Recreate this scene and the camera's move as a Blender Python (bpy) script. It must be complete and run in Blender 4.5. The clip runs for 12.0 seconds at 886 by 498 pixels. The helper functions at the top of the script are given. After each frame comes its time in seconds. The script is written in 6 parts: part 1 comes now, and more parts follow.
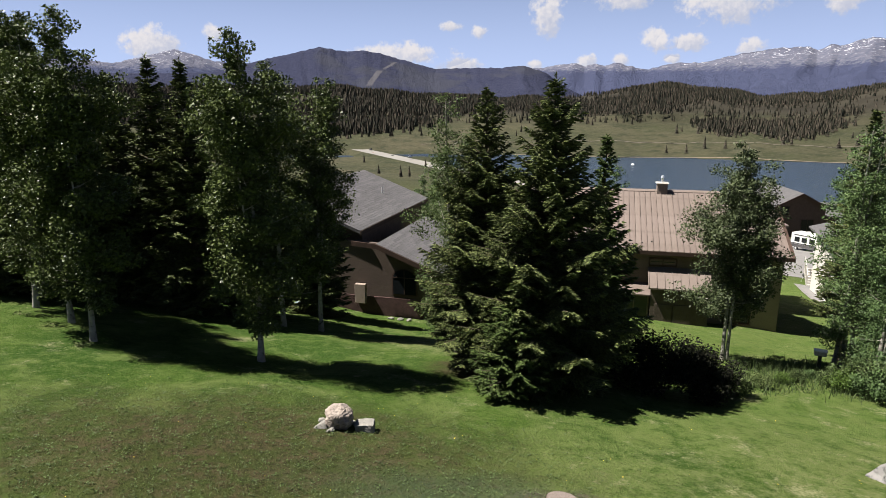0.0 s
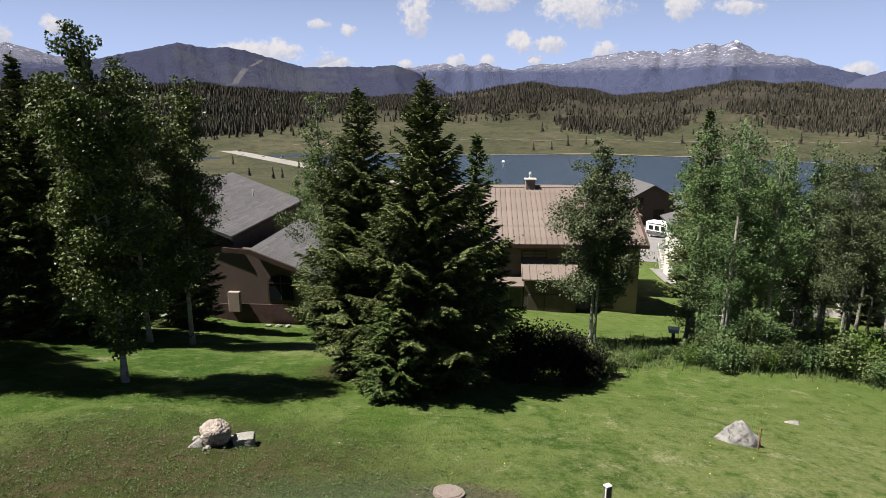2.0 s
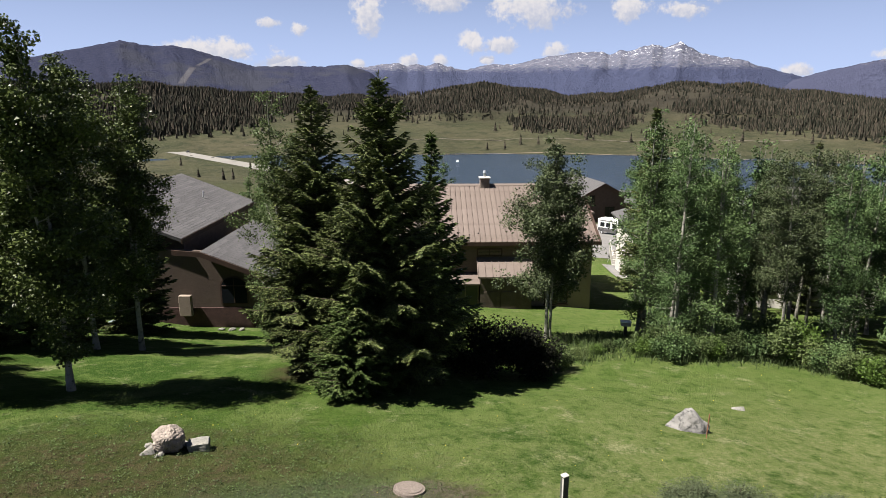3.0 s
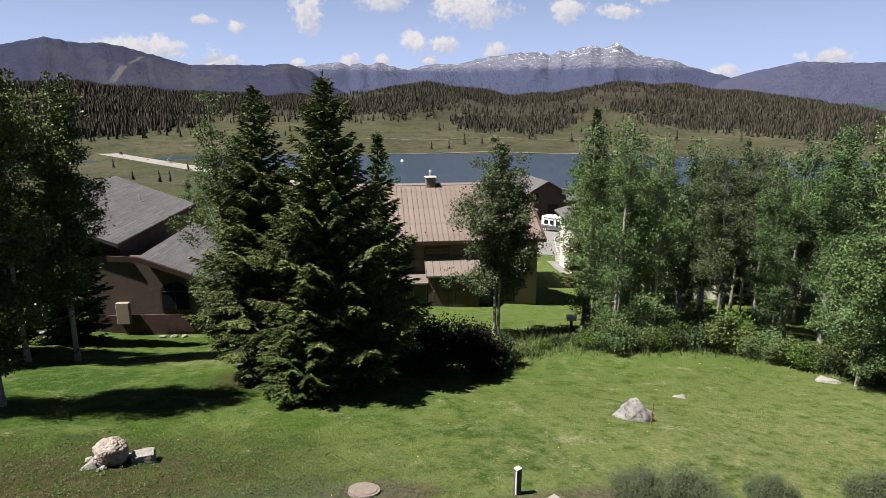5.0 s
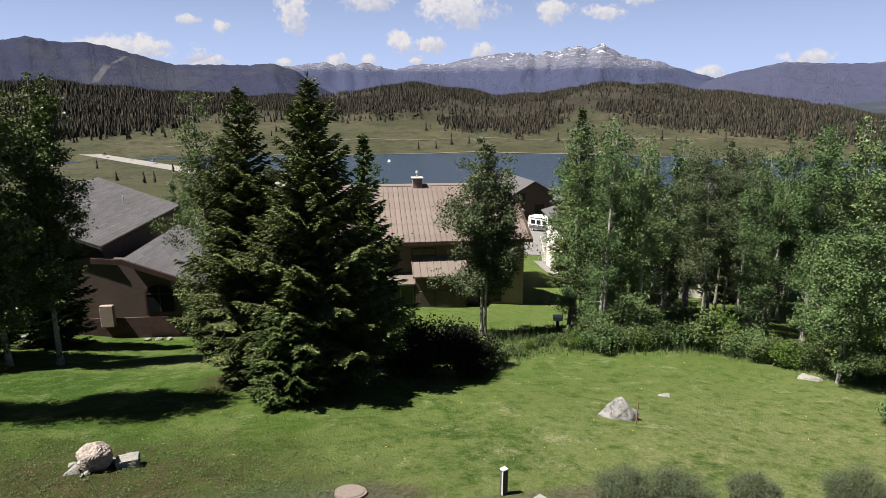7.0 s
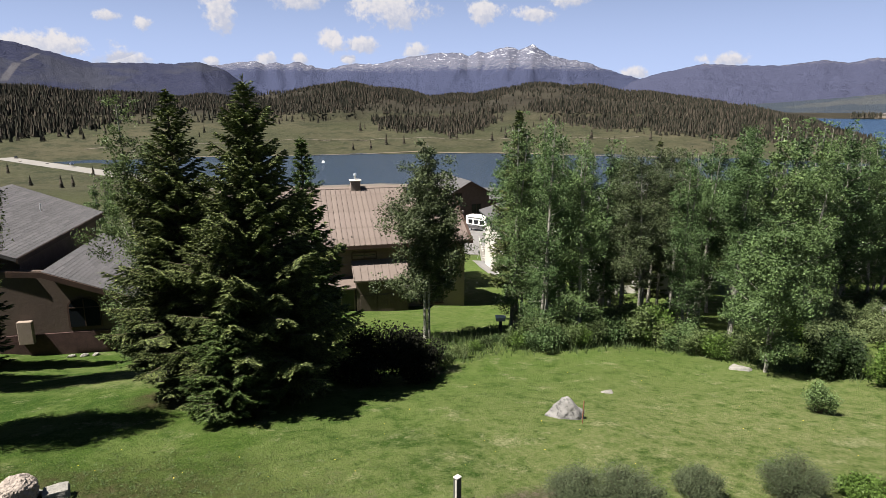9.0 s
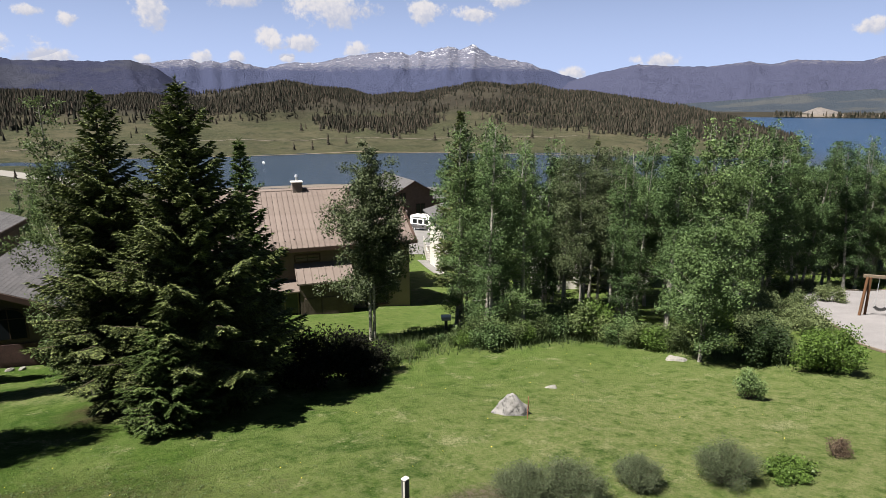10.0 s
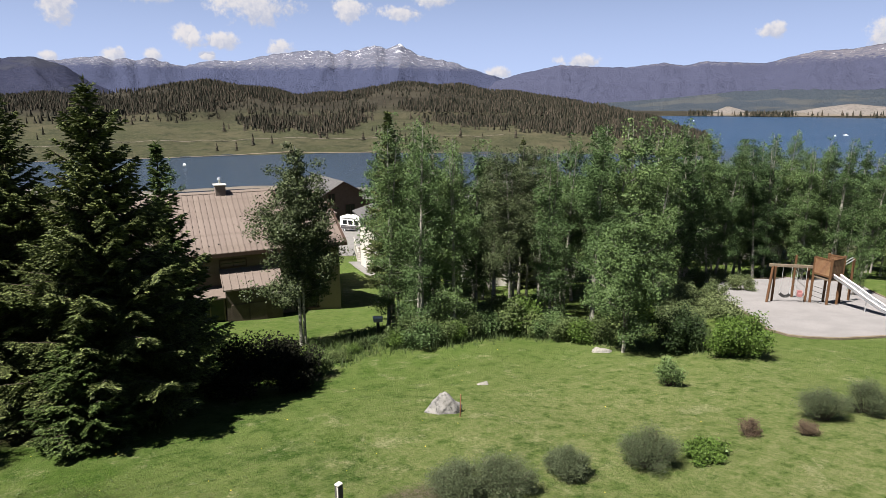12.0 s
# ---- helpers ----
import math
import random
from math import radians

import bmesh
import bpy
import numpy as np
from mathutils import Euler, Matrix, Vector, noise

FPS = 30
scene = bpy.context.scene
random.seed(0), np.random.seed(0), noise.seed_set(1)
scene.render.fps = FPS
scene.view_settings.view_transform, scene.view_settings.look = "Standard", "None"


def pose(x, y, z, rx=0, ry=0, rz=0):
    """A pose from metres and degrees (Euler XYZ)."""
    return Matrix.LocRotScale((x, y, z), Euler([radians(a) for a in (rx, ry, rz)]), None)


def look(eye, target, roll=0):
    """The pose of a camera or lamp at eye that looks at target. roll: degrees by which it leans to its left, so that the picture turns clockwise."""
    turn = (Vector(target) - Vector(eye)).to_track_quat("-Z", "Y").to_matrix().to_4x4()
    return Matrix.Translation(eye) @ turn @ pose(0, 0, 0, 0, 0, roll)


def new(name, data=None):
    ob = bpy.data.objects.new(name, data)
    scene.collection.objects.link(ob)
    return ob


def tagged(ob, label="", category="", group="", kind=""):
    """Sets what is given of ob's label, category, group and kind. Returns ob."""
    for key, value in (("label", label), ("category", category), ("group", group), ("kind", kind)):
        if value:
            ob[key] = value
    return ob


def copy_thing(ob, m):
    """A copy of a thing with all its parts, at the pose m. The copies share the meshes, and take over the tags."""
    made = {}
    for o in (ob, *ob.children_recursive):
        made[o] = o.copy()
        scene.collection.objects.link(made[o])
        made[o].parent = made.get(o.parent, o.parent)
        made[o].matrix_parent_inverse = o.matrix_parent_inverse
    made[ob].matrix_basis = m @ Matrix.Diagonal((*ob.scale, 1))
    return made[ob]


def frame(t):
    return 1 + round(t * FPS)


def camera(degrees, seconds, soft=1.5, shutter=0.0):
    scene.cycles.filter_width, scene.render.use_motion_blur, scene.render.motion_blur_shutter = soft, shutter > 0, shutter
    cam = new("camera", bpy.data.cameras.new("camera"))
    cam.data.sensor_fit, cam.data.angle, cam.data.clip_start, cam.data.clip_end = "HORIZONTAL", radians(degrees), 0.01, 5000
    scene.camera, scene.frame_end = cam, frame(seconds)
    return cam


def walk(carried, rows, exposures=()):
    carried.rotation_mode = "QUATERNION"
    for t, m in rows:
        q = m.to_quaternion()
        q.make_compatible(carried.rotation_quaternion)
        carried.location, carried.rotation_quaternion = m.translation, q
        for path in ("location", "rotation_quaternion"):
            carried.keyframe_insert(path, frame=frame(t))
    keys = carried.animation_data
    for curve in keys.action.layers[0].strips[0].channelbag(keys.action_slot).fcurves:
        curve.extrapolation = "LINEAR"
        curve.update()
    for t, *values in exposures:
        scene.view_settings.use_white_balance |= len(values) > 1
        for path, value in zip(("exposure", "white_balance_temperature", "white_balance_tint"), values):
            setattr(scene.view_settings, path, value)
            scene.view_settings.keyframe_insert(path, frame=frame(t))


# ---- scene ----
cam = camera(71.0, 12.0, soft=0.8)
PATH = [
    (0, pose(-0.000, 0.000, 15.000, 76.91, 0, 0.00)),
    (0.5, pose(0.040, 0.012, 15.010, 76.91, 0, -2.07)),
    (1, pose(0.063, 0.025, 15.029, 76.90, 0, -4.75)),
    (1.5, pose(0.070, 0.017, 15.026, 76.87, 0, -7.83)),
    (2, pose(0.056, -0.017, 15.023, 76.84, 0, -11.39)),
    (2.5, pose(0.034, -0.039, 14.989, 76.85, 0, -13.96)),
    (3, pose(0.035, -0.073, 14.984, 76.83, 0, -15.57)),
    (3.5, pose(0.061, -0.091, 14.992, 76.82, 0, -16.98)),
    (5.5, pose(-0.068, -0.098, 14.986, 76.79, 0, -21.28)),
    (6, pose(-0.040, -0.124, 14.998, 76.79, 0, -21.50)),
    (6.5, pose(-0.020, -0.140, 15.008, 76.80, 0, -21.70)),
    (8.5, pose(-0.075, 0.044, 15.096, 76.84, 0, -24.70)),
    (9, pose(-0.119, 0.109, 15.122, 76.80, 0, -27.77)),
    (9.5, pose(-0.125, 0.085, 15.158, 76.78, 0, -30.53)),
    (10, pose(-0.098, 0.067, 15.173, 76.75, 0, -32.96)),
    (10.5, pose(-0.067, 0.056, 15.182, 76.75, 0, -34.91)),
    (11, pose(-0.039, 0.065, 15.184, 76.74, 0, -36.57)),
    (11.5, pose(-0.039, 0.042, 15.201, 76.73, 0, -38.00)),
    (12, pose(-0.064, -0.007, 15.225, 76.70, 0, -39.42)),
]
walk(cam, PATH)

# ---------------------------------------------------------------- world, sun
SUN_AZ, SUN_EL = -85.0, 60.0          # degrees from +y to the right, and up


class Nodes:
    """Small helper for shader graphs."""

    def __init__(self, tree):
        self.t = tree
        tree.nodes.clear()

    def add(self, kind, **props):
        n = self.t.nodes.new(kind)
        for k, v in props.items():
            if k == "operation":
                n.operation = v
            elif k == "blend_type":
                n.blend_type = v
            elif k == "data_type":
                n.data_type = v
            elif k == "sky_type":
                n.sky_type = v
        return n

    def put(self, socket, v):
        if hasattr(v, "is_linked"):
            self.t.links.new(v, socket)
        else:
            socket.default_value = v

    def m(self, op, a, b=0.0, c=None, clamp=False):
        n = self.add("ShaderNodeMath", operation=op)
        n.use_clamp = clamp
        self.put(n.inputs[0], a)
        self.put(n.inputs[1], b)
        if c is not None:
            self.put(n.inputs[2], c)
        return n.outputs[0]

    def ramp(self, v, lo, hi, smooth=True):
        n = self.add("ShaderNodeMapRange")
        n.interpolation_type = "SMOOTHSTEP" if smooth else "LINEAR"
        self.put(n.inputs["Value"], v)
        n.inputs["From Min"].default_value = lo
        n.inputs["From Max"].default_value = hi
        return n.outputs["Result"]

    def noise(self, vec, scale, detail=4.0, rough=0.55, dist=0.0):
        n = self.add("ShaderNodeTexNoise")
        self.put(n.inputs["Vector"], vec)
        n.inputs["Scale"].default_value = scale
        n.inputs["Detail"].default_value = detail
        n.inputs["Roughness"].default_value = rough
        n.inputs["Distortion"].default_value = dist
        return n.outputs["Fac"]

    def mix(self, f, a, b):
        n = self.add("ShaderNodeMix", data_type="RGBA")
        self.put(n.inputs["Factor"], f)
        self.put(n.inputs["A"], (*a, 1) if isinstance(a, tuple) else a)
        self.put(n.inputs["B"], (*b, 1) if isinstance(b, tuple) else b)
        return n.outputs["Result"]

    def link(self, a, b):
        self.t.links.new(a, b)


def make_world():
    w = bpy.data.worlds.new("sky")
    scene.world = w
    w.use_nodes = True
    g = Nodes(w.node_tree)
    sky = g.add("ShaderNodeTexSky", sky_type="NISHITA")
    sky.sun_disc = False
    sky.sun_elevation = radians(SUN_EL)
    sky.sun_rotation = radians(SUN_AZ)
    sky.altitude = 2700
    sky.air_density = 0.28
    sky.dust_density = 0.6
    sky.ozone_density = 1.4
    co = g.add("ShaderNodeTexCoord").outputs["Generated"]
    sep = g.add("ShaderNodeSeparateXYZ")
    g.link(co, sep.inputs[0])
    az = g.m("MULTIPLY", g.m("ARCTAN2", sep.outputs[0], sep.outputs[1]), 57.2958)
    el = g.m("MULTIPLY", g.m("ARCSINE", sep.outputs[2]), 57.2958)
    # fair-weather cumulus: azimuth, elevation, half width, half height
    clouds = [(0.8, 6.7, 1.1, .5), (3.3, 6.2, .75, .55), (9.1, 7.6, 1.5, 2.1), (-4.0, 4.3, 4.6, 1.0), (1.6, 3.4, 2.2, .7), (8.1, 3.4, .9, .6),
              (12.6, 3.6, .9, .7), (15.3, 3.7, .8, .7), (15.6, 8.7, 3.0, 1.1), (18.1, 5.2, 1.2, 1.15), (20.7, 5.0, 1.8, .85), (19.5, 3.7, .8, .5),
              (23.3, 8.0, 3.4, 1.7), (25.4, 4.5, 1.2, .8), (31.4, 7.7, 1.7, 1.2), (35.7, 7.4, 1.8, .75), (38.4, 8.6, 2.0, .8), (44.4, 2.5, 1.3, .6),
              (51.5, 3.4, 2.2, .65), (66.0, 5.5, 1.1, .65), (73.5, 4.9, 1.3, 1.3), (-24.2, 4.9, 2.4, 1.5), (-19.3, 5.7, .9, .8), (110, 7, 6, 2)]
    wob = g.noise(co, 34.0, 4.0, 0.55)
    fine = g.noise(co, 120.0, 5.0, 0.6)
    best, top = None, None
    for a, e, w2, h2 in clouds:
        dx = g.m("DIVIDE", g.m("SUBTRACT", az, a), w2 * 1.12)
        dy = g.m("DIVIDE", g.m("SUBTRACT", el, e), h2 * 1.12)
        d = g.m("SQRT", g.m("ADD", g.m("MULTIPLY", dx, dx), g.m("MULTIPLY", dy, dy)))
        v = g.m("SUBTRACT", 1.0, d)
        sh = g.m("MULTIPLY", g.m("ADD", dy, g.m("MULTIPLY", dx, -0.5)), g.m("GREATER_THAN", v, -0.3))
        best = v if best is None else g.m("MAXIMUM", best, v)
        top = sh if top is None else g.m("ADD", top, sh)
    rough = g.m("ADD", g.m("MULTIPLY", g.m("SUBTRACT", wob, 0.5), 1.5), g.m("MULTIPLY", g.m("SUBTRACT", fine, 0.5), 0.9))
    dens = g.ramp(g.m("ADD", best, rough), 0.06, 0.55)
    lit = g.ramp(g.m("ADD", top, g.m("MULTIPLY", g.m("SUBTRACT", fine, 0.5), 2.5)), -0.9, 0.7)
    white = g.mix(lit, (0.64, 0.67, 0.80), (0.95, 0.91, 0.92))
    b1 = g.add("ShaderNodeBackground")
    haze = g.m("SUBTRACT", 0.92, g.m("MULTIPLY", g.ramp(el, -2.0, 22.0), 0.90), clamp=True)
    g.link(g.mix(haze, sky.outputs[0], (3.65, 4.4, 6.4)), b1.inputs["Color"])
    b1.inputs["Strength"].default_value = SKY_STRENGTH
    b2 = g.add("ShaderNodeBackground")
    g.link(white, b2.inputs["Color"])
    b2.inputs["Strength"].default_value = CLOUD_STRENGTH
    mx = g.add("ShaderNodeMixShader")
    g.link(g.m("MULTIPLY", dens, 0.95), mx.inputs[0])
    g.link(b1.outputs[0], mx.inputs[1])
    g.link(b2.outputs[0], mx.inputs[2])
    out = g.add("ShaderNodeOutputWorld")
    g.link(mx.outputs[0], out.inputs["Surface"])


SKY_STRENGTH, CLOUD_STRENGTH = 0.05, 0.285
make_world()
sun = new("sun", bpy.data.lights.new("sun", "SUN"))
sun.data.energy = 5.0
sun.data.angle = radians(0.53)
sun.data.color = (1.0, 0.95, 0.88)
_a, _e = radians(SUN_AZ), radians(SUN_EL)
sun.matrix_basis = look((math.sin(_a) * math.cos(_e) * 80, math.cos(_a) * math.cos(_e) * 80, math.sin(_e) * 80), (0, 0, 0))
scene.view_settings.exposure = 1.62


# ---------------------------------------------------------------- materials
def material(name, cols, scale=3.0, rough=0.8, bump=0.0, fine=None, metal=0.0, spec=0.3, island=0.0, piece=0.0, bump_scale=None, detail=5.0):
    """Two-scale noise between the colours, with fine relief. island, piece: how much separate bits vary."""
    mt = bpy.data.materials.new(name)
    mt.use_nodes = True
    g = Nodes(mt.node_tree)
    co = g.add("ShaderNodeTexCoord").outputs["Object"]
    f = g.ramp(g.noise(co, scale, detail, 0.6), 0.3, 0.7)
    col = g.mix(f, cols[0], cols[1])
    if len(cols) > 2:
        f2 = g.ramp(g.noise(co, fine or scale * 9, 4.0, 0.65), 0.48, 0.72)
        col = g.mix(f2, col, cols[2])
    if island or piece:
        if island:
            r = g.add("ShaderNodeNewGeometry").outputs["Random Per Island"]
            amt = island
        else:
            r = g.add("ShaderNodeObjectInfo").outputs["Random"]
            amt = piece
        hs = g.add("ShaderNodeHueSaturation")
        g.link(g.m("ADD", 1.0 - amt / 2, g.m("MULTIPLY", r, amt)), hs.inputs["Value"])
        g.link(g.m("ADD", 0.5 - amt * 0.02, g.m("MULTIPLY", r, amt * 0.04)), hs.inputs["Hue"])
        g.link(col, hs.inputs["Color"])
        col = hs.outputs["Color"]
    b = g.add("ShaderNodeBsdfPrincipled")
    g.put(b.inputs["Base Color"], col)
    b.inputs["Roughness"].default_value = rough
    b.inputs["Metallic"].default_value = metal
    b.inputs["Specular IOR Level"].default_value = spec
    if bump:
        bp = g.add("ShaderNodeBump")
        bp.inputs["Strength"].default_value = bump
        bp.inputs["Distance"].default_value = 0.02
        g.link(g.noise(co, bump_scale or scale * 8, 5.0, 0.6), bp.inputs["Height"])
        g.link(bp.outputs[0], b.inputs["Normal"])
    out = g.add("ShaderNodeOutputMaterial")
    g.link(b.outputs[0], out.inputs["Surface"])
    return mt


def leaf_material(name, a, b, through_light=0.35, vary=0.7, gloss=0.45, tree_vary=0.0):
    mt = bpy.data.materials.new(name)
    mt.use_nodes = True
    g = Nodes(mt.node_tree)
    co = g.add("ShaderNodeTexCoord").outputs["Object"]
    r = g.add("ShaderNodeNewGeometry").outputs["Random Per Island"]
    f = g.m("ADD", g.m("MULTIPLY", r, 0.6), g.m("MULTIPLY", g.noise(co, 0.9, 3.0), 0.4))
    col = g.mix(f, a, b)
    hs = g.add("ShaderNodeHueSaturation")
    each = g.add("ShaderNodeObjectInfo").outputs["Random"]
    whole = g.m("ADD", 1.0 - tree_vary / 2, g.m("MULTIPLY", each, tree_vary))
    g.link(g.m("MULTIPLY", whole, g.m("ADD", 1.0 - vary / 2, g.m("MULTIPLY", r, vary))), hs.inputs["Value"])
    g.link(g.m("ADD", 0.5 + tree_vary * .015, g.m("MULTIPLY", each, -tree_vary * .04)), hs.inputs["Hue"])
    g.link(col, hs.inputs["Color"])
    p = g.add("ShaderNodeBsdfPrincipled")
    g.link(hs.outputs[0], p.inputs["Base Color"])
    p.inputs["Roughness"].default_value = gloss
    p.inputs["Specular IOR Level"].default_value = 0.12
    tr = g.add("ShaderNodeBsdfTranslucent")
    g.link(hs.outputs[0], tr.inputs["Color"])
    mx = g.add("ShaderNodeMixShader")
    mx.inputs[0].default_value = through_light
    g.link(p.outputs[0], mx.inputs[1])
    g.link(tr.outputs[0], mx.inputs[2])
    out = g.add("ShaderNodeOutputMaterial")
    g.link(mx.outputs[0], out.inputs["Surface"])
    return mt


def ground_material():
    """Lawn, dry patches, bare weedy soil, rough grass, far meadow."""
    mt = bpy.data.materials.new("ground")
    mt.use_nodes = True
    g = Nodes(mt.node_tree)
    pos = g.add("ShaderNodeTexCoord").outputs["Object"]
    sep = g.add("ShaderNodeSeparateXYZ")
    g.link(pos, sep.inputs[0])
    x, y = sep.outputs[0], sep.outputs[1]
    r = g.m("SQRT", g.m("ADD", g.m("MULTIPLY", x, x), g.m("MULTIPLY", y, y)))
    big = g.noise(pos, 0.22, 5.0, 0.6, 0.6)
    mid = g.noise(pos, 1.1, 5.0, 0.65)
    small = g.noise(pos, 9.0, 5.0, 0.7)
    tiny = g.noise(pos, 45.0, 4.0, 0.7)

    def blob(cx, cy, rx, ry, edge=0.5):
        dx = g.m("DIVIDE", g.m("SUBTRACT", x, cx), rx)
        dy = g.m("DIVIDE", g.m("SUBTRACT", y, cy), ry)
        d = g.m("SQRT", g.m("ADD", g.m("MULTIPLY", dx, dx), g.m("MULTIPLY", dy, dy)))
        d = g.m("ADD", d, g.m("MULTIPLY", g.m("SUBTRACT", mid, 0.5), 1.1))
        d = g.m("ADD", d, g.m("MULTIPLY", g.m("SUBTRACT", small, 0.5), 0.6))
        return g.m("SUBTRACT", 1.0, g.ramp(d, 1.0 - edge, 1.0 + edge * 0.4))

    patch = g.noise(pos, 2.6, 6.0, 0.7)
    broad = g.noise(pos, 0.45, 6.0, 0.68, 0.8)
    dryness = g.m("ADD", g.m("MULTIPLY", g.ramp(x, -2.0, 17.0, False), 0.16), g.m("ADD", broad, g.m("MULTIPLY", g.ramp(y, 14.0, 5.0, False), 0.05)))
    lawn = g.mix(g.ramp(big, 0.32, 0.68), (0.016, 0.042, 0.005), (0.034, 0.064, 0.009))
    lawn = g.mix(g.ramp(dryness, 0.46, 0.60), lawn, g.mix(g.ramp(mid, 0.35, 0.65), (0.051, 0.083, 0.017), (0.073, 0.097, 0.027)))
    lawn = g.mix(g.m("MULTIPLY", g.ramp(patch, 0.48, 0.66), 0.6), lawn, (0.073, 0.100, 0.027))
    lawn = g.mix(g.m("MULTIPLY", g.ramp(patch, 0.50, 0.34), 0.6), lawn, (0.019, 0.041, 0.007))
    lawn = g.mix(g.m("MULTIPLY", g.ramp(tiny, 0.50, 0.66), 0.4), lawn, (0.078, 0.092, 0.031))
    grain = g.noise(pos, 17.0, 5.0, 0.75)
    lawn = g.mix(g.m("MULTIPLY", g.ramp(grain, 0.50, 0.64), 0.5), lawn, (0.086, 0.109, 0.034))
    lawn = g.mix(g.m("MULTIPLY", g.ramp(grain, 0.46, 0.34), 0.45), lawn, (0.014, 0.030, 0.006))
    straw = g.mix(g.ramp(small, 0.35, 0.65), (0.140, 0.142, 0.067), (0.082, 0.100, 0.033))
    dry = g.m("MULTIPLY", g.m("MAXIMUM", g.m("MAXIMUM", blob(13, 8.5, 13, 6, 0.9), blob(15, 4.0, 10, 3.6, 0.8)), blob(1.2, 21.5, 3.4, 2.6)), g.m("MULTIPLY", g.ramp(patch, 0.34, 0.60), 0.78))
    lawn = g.mix(dry, lawn, straw)
    pale = g.ramp(g.noise(pos, 0.9, 8.0, 0.78), 0.55, 0.65)
    lawn = g.mix(g.m("MULTIPLY", g.m("MULTIPLY", pale, g.ramp(grain, 0.38, 0.6)), 0.75), lawn, (0.183, 0.176, 0.101))
    soil = g.mix(g.ramp(patch, 0.38, 0.58), (0.050, 0.037, 0.021), (0.028, 0.034, 0.010))
    soil = g.mix(g.m("MULTIPLY", g.ramp(small, 0.5, 0.62), 0.8), soil, (0.012, 0.010, 0.005))
    soil = g.mix(g.m("MULTIPLY", g.ramp(tiny, 0.5, 0.68), 0.7), soil, (0.062, 0.066, 0.030))
    bare = g.m("MAXIMUM", g.m("MAXIMUM", blob(-3.6, 10.3, 6.2, 3.6, 0.7), blob(2.0, 9.4, 1.6, 0.8)), blob(0.8, 17.6, 1.4, 1.2))
    col = g.mix(g.m("MULTIPLY", bare, 0.9), lawn, soil)
    tan = g.mix(g.ramp(small, 0.4, 0.62), (0.083, 0.066, 0.050), (0.041, 0.043, 0.021))
    tan = g.mix(g.m("MULTIPLY", g.ramp(tiny, 0.5, 0.65), 0.6), tan, (0.122, 0.105, 0.082))
    col = g.mix(g.m("MULTIPLY", g.m("MAXIMUM", blob(5.4, 8.1, 3.0, 0.75, 0.5), blob(2.2, 9.6, 1.3, 0.6, 0.5)), 0.9), col, tan)
    sage = blob(0.2, 9.6, 2.6, 1.1, 0.7)
    col = g.mix(g.m("MULTIPLY", sage, g.m("MULTIPLY", small, 0.9)), col, (0.040, 0.059, 0.034))
    rough = g.mix(g.ramp(mid, 0.3, 0.7), (0.026, 0.032, 0.013), (0.048, 0.048, 0.025))
    col = g.mix(g.ramp(r, 60.0, 80.0), col, rough)
    far = g.noise(pos, 0.012, 6.0, 0.65)
    farcol = g.mix(g.ramp(far, 0.35, 0.65), (0.028, 0.031, 0.016), (0.048, 0.044, 0.027))
    farcol = g.mix(g.m("MULTIPLY", g.ramp(g.noise(pos, 0.06, 6.0, 0.72), 0.45, 0.62), 0.9), farcol, (0.020, 0.023, 0.013))
    farcol = g.mix(g.m("MULTIPLY", g.ramp(g.noise(pos, 0.3, 5.0, 0.7), 0.50, 0.62), 0.6), farcol, (0.062, 0.057, 0.037))
    col = g.mix(g.ramp(r, 150.0, 300.0), col, farcol)
    hill = g.mix(g.ramp(far, 0.4, 0.62), (0.019, 0.017, 0.013), (0.030, 0.027, 0.020))
    col = g.mix(g.ramp(r, 680.0, 860.0), col, hill)
    b = g.add("ShaderNodeBsdfPrincipled")
    g.link(col, b.inputs["Base Color"])
    b.inputs["Roughness"].default_value = 0.95
    b.inputs["Specular IOR Level"].default_value = 0.05
    bp = g.add("ShaderNodeBump")
    bp.inputs["Strength"].default_value = 1.0
    bp.inputs["Distance"].default_value = 0.06
    g.link(g.m("ADD", small, g.m("MULTIPLY", tiny, 0.6)), bp.inputs["Height"])
    g.link(bp.outputs[0], b.inputs["Normal"])
    out = g.add("ShaderNodeOutputMaterial")
    g.link(b.outputs[0], out.inputs["Surface"])
    return mt


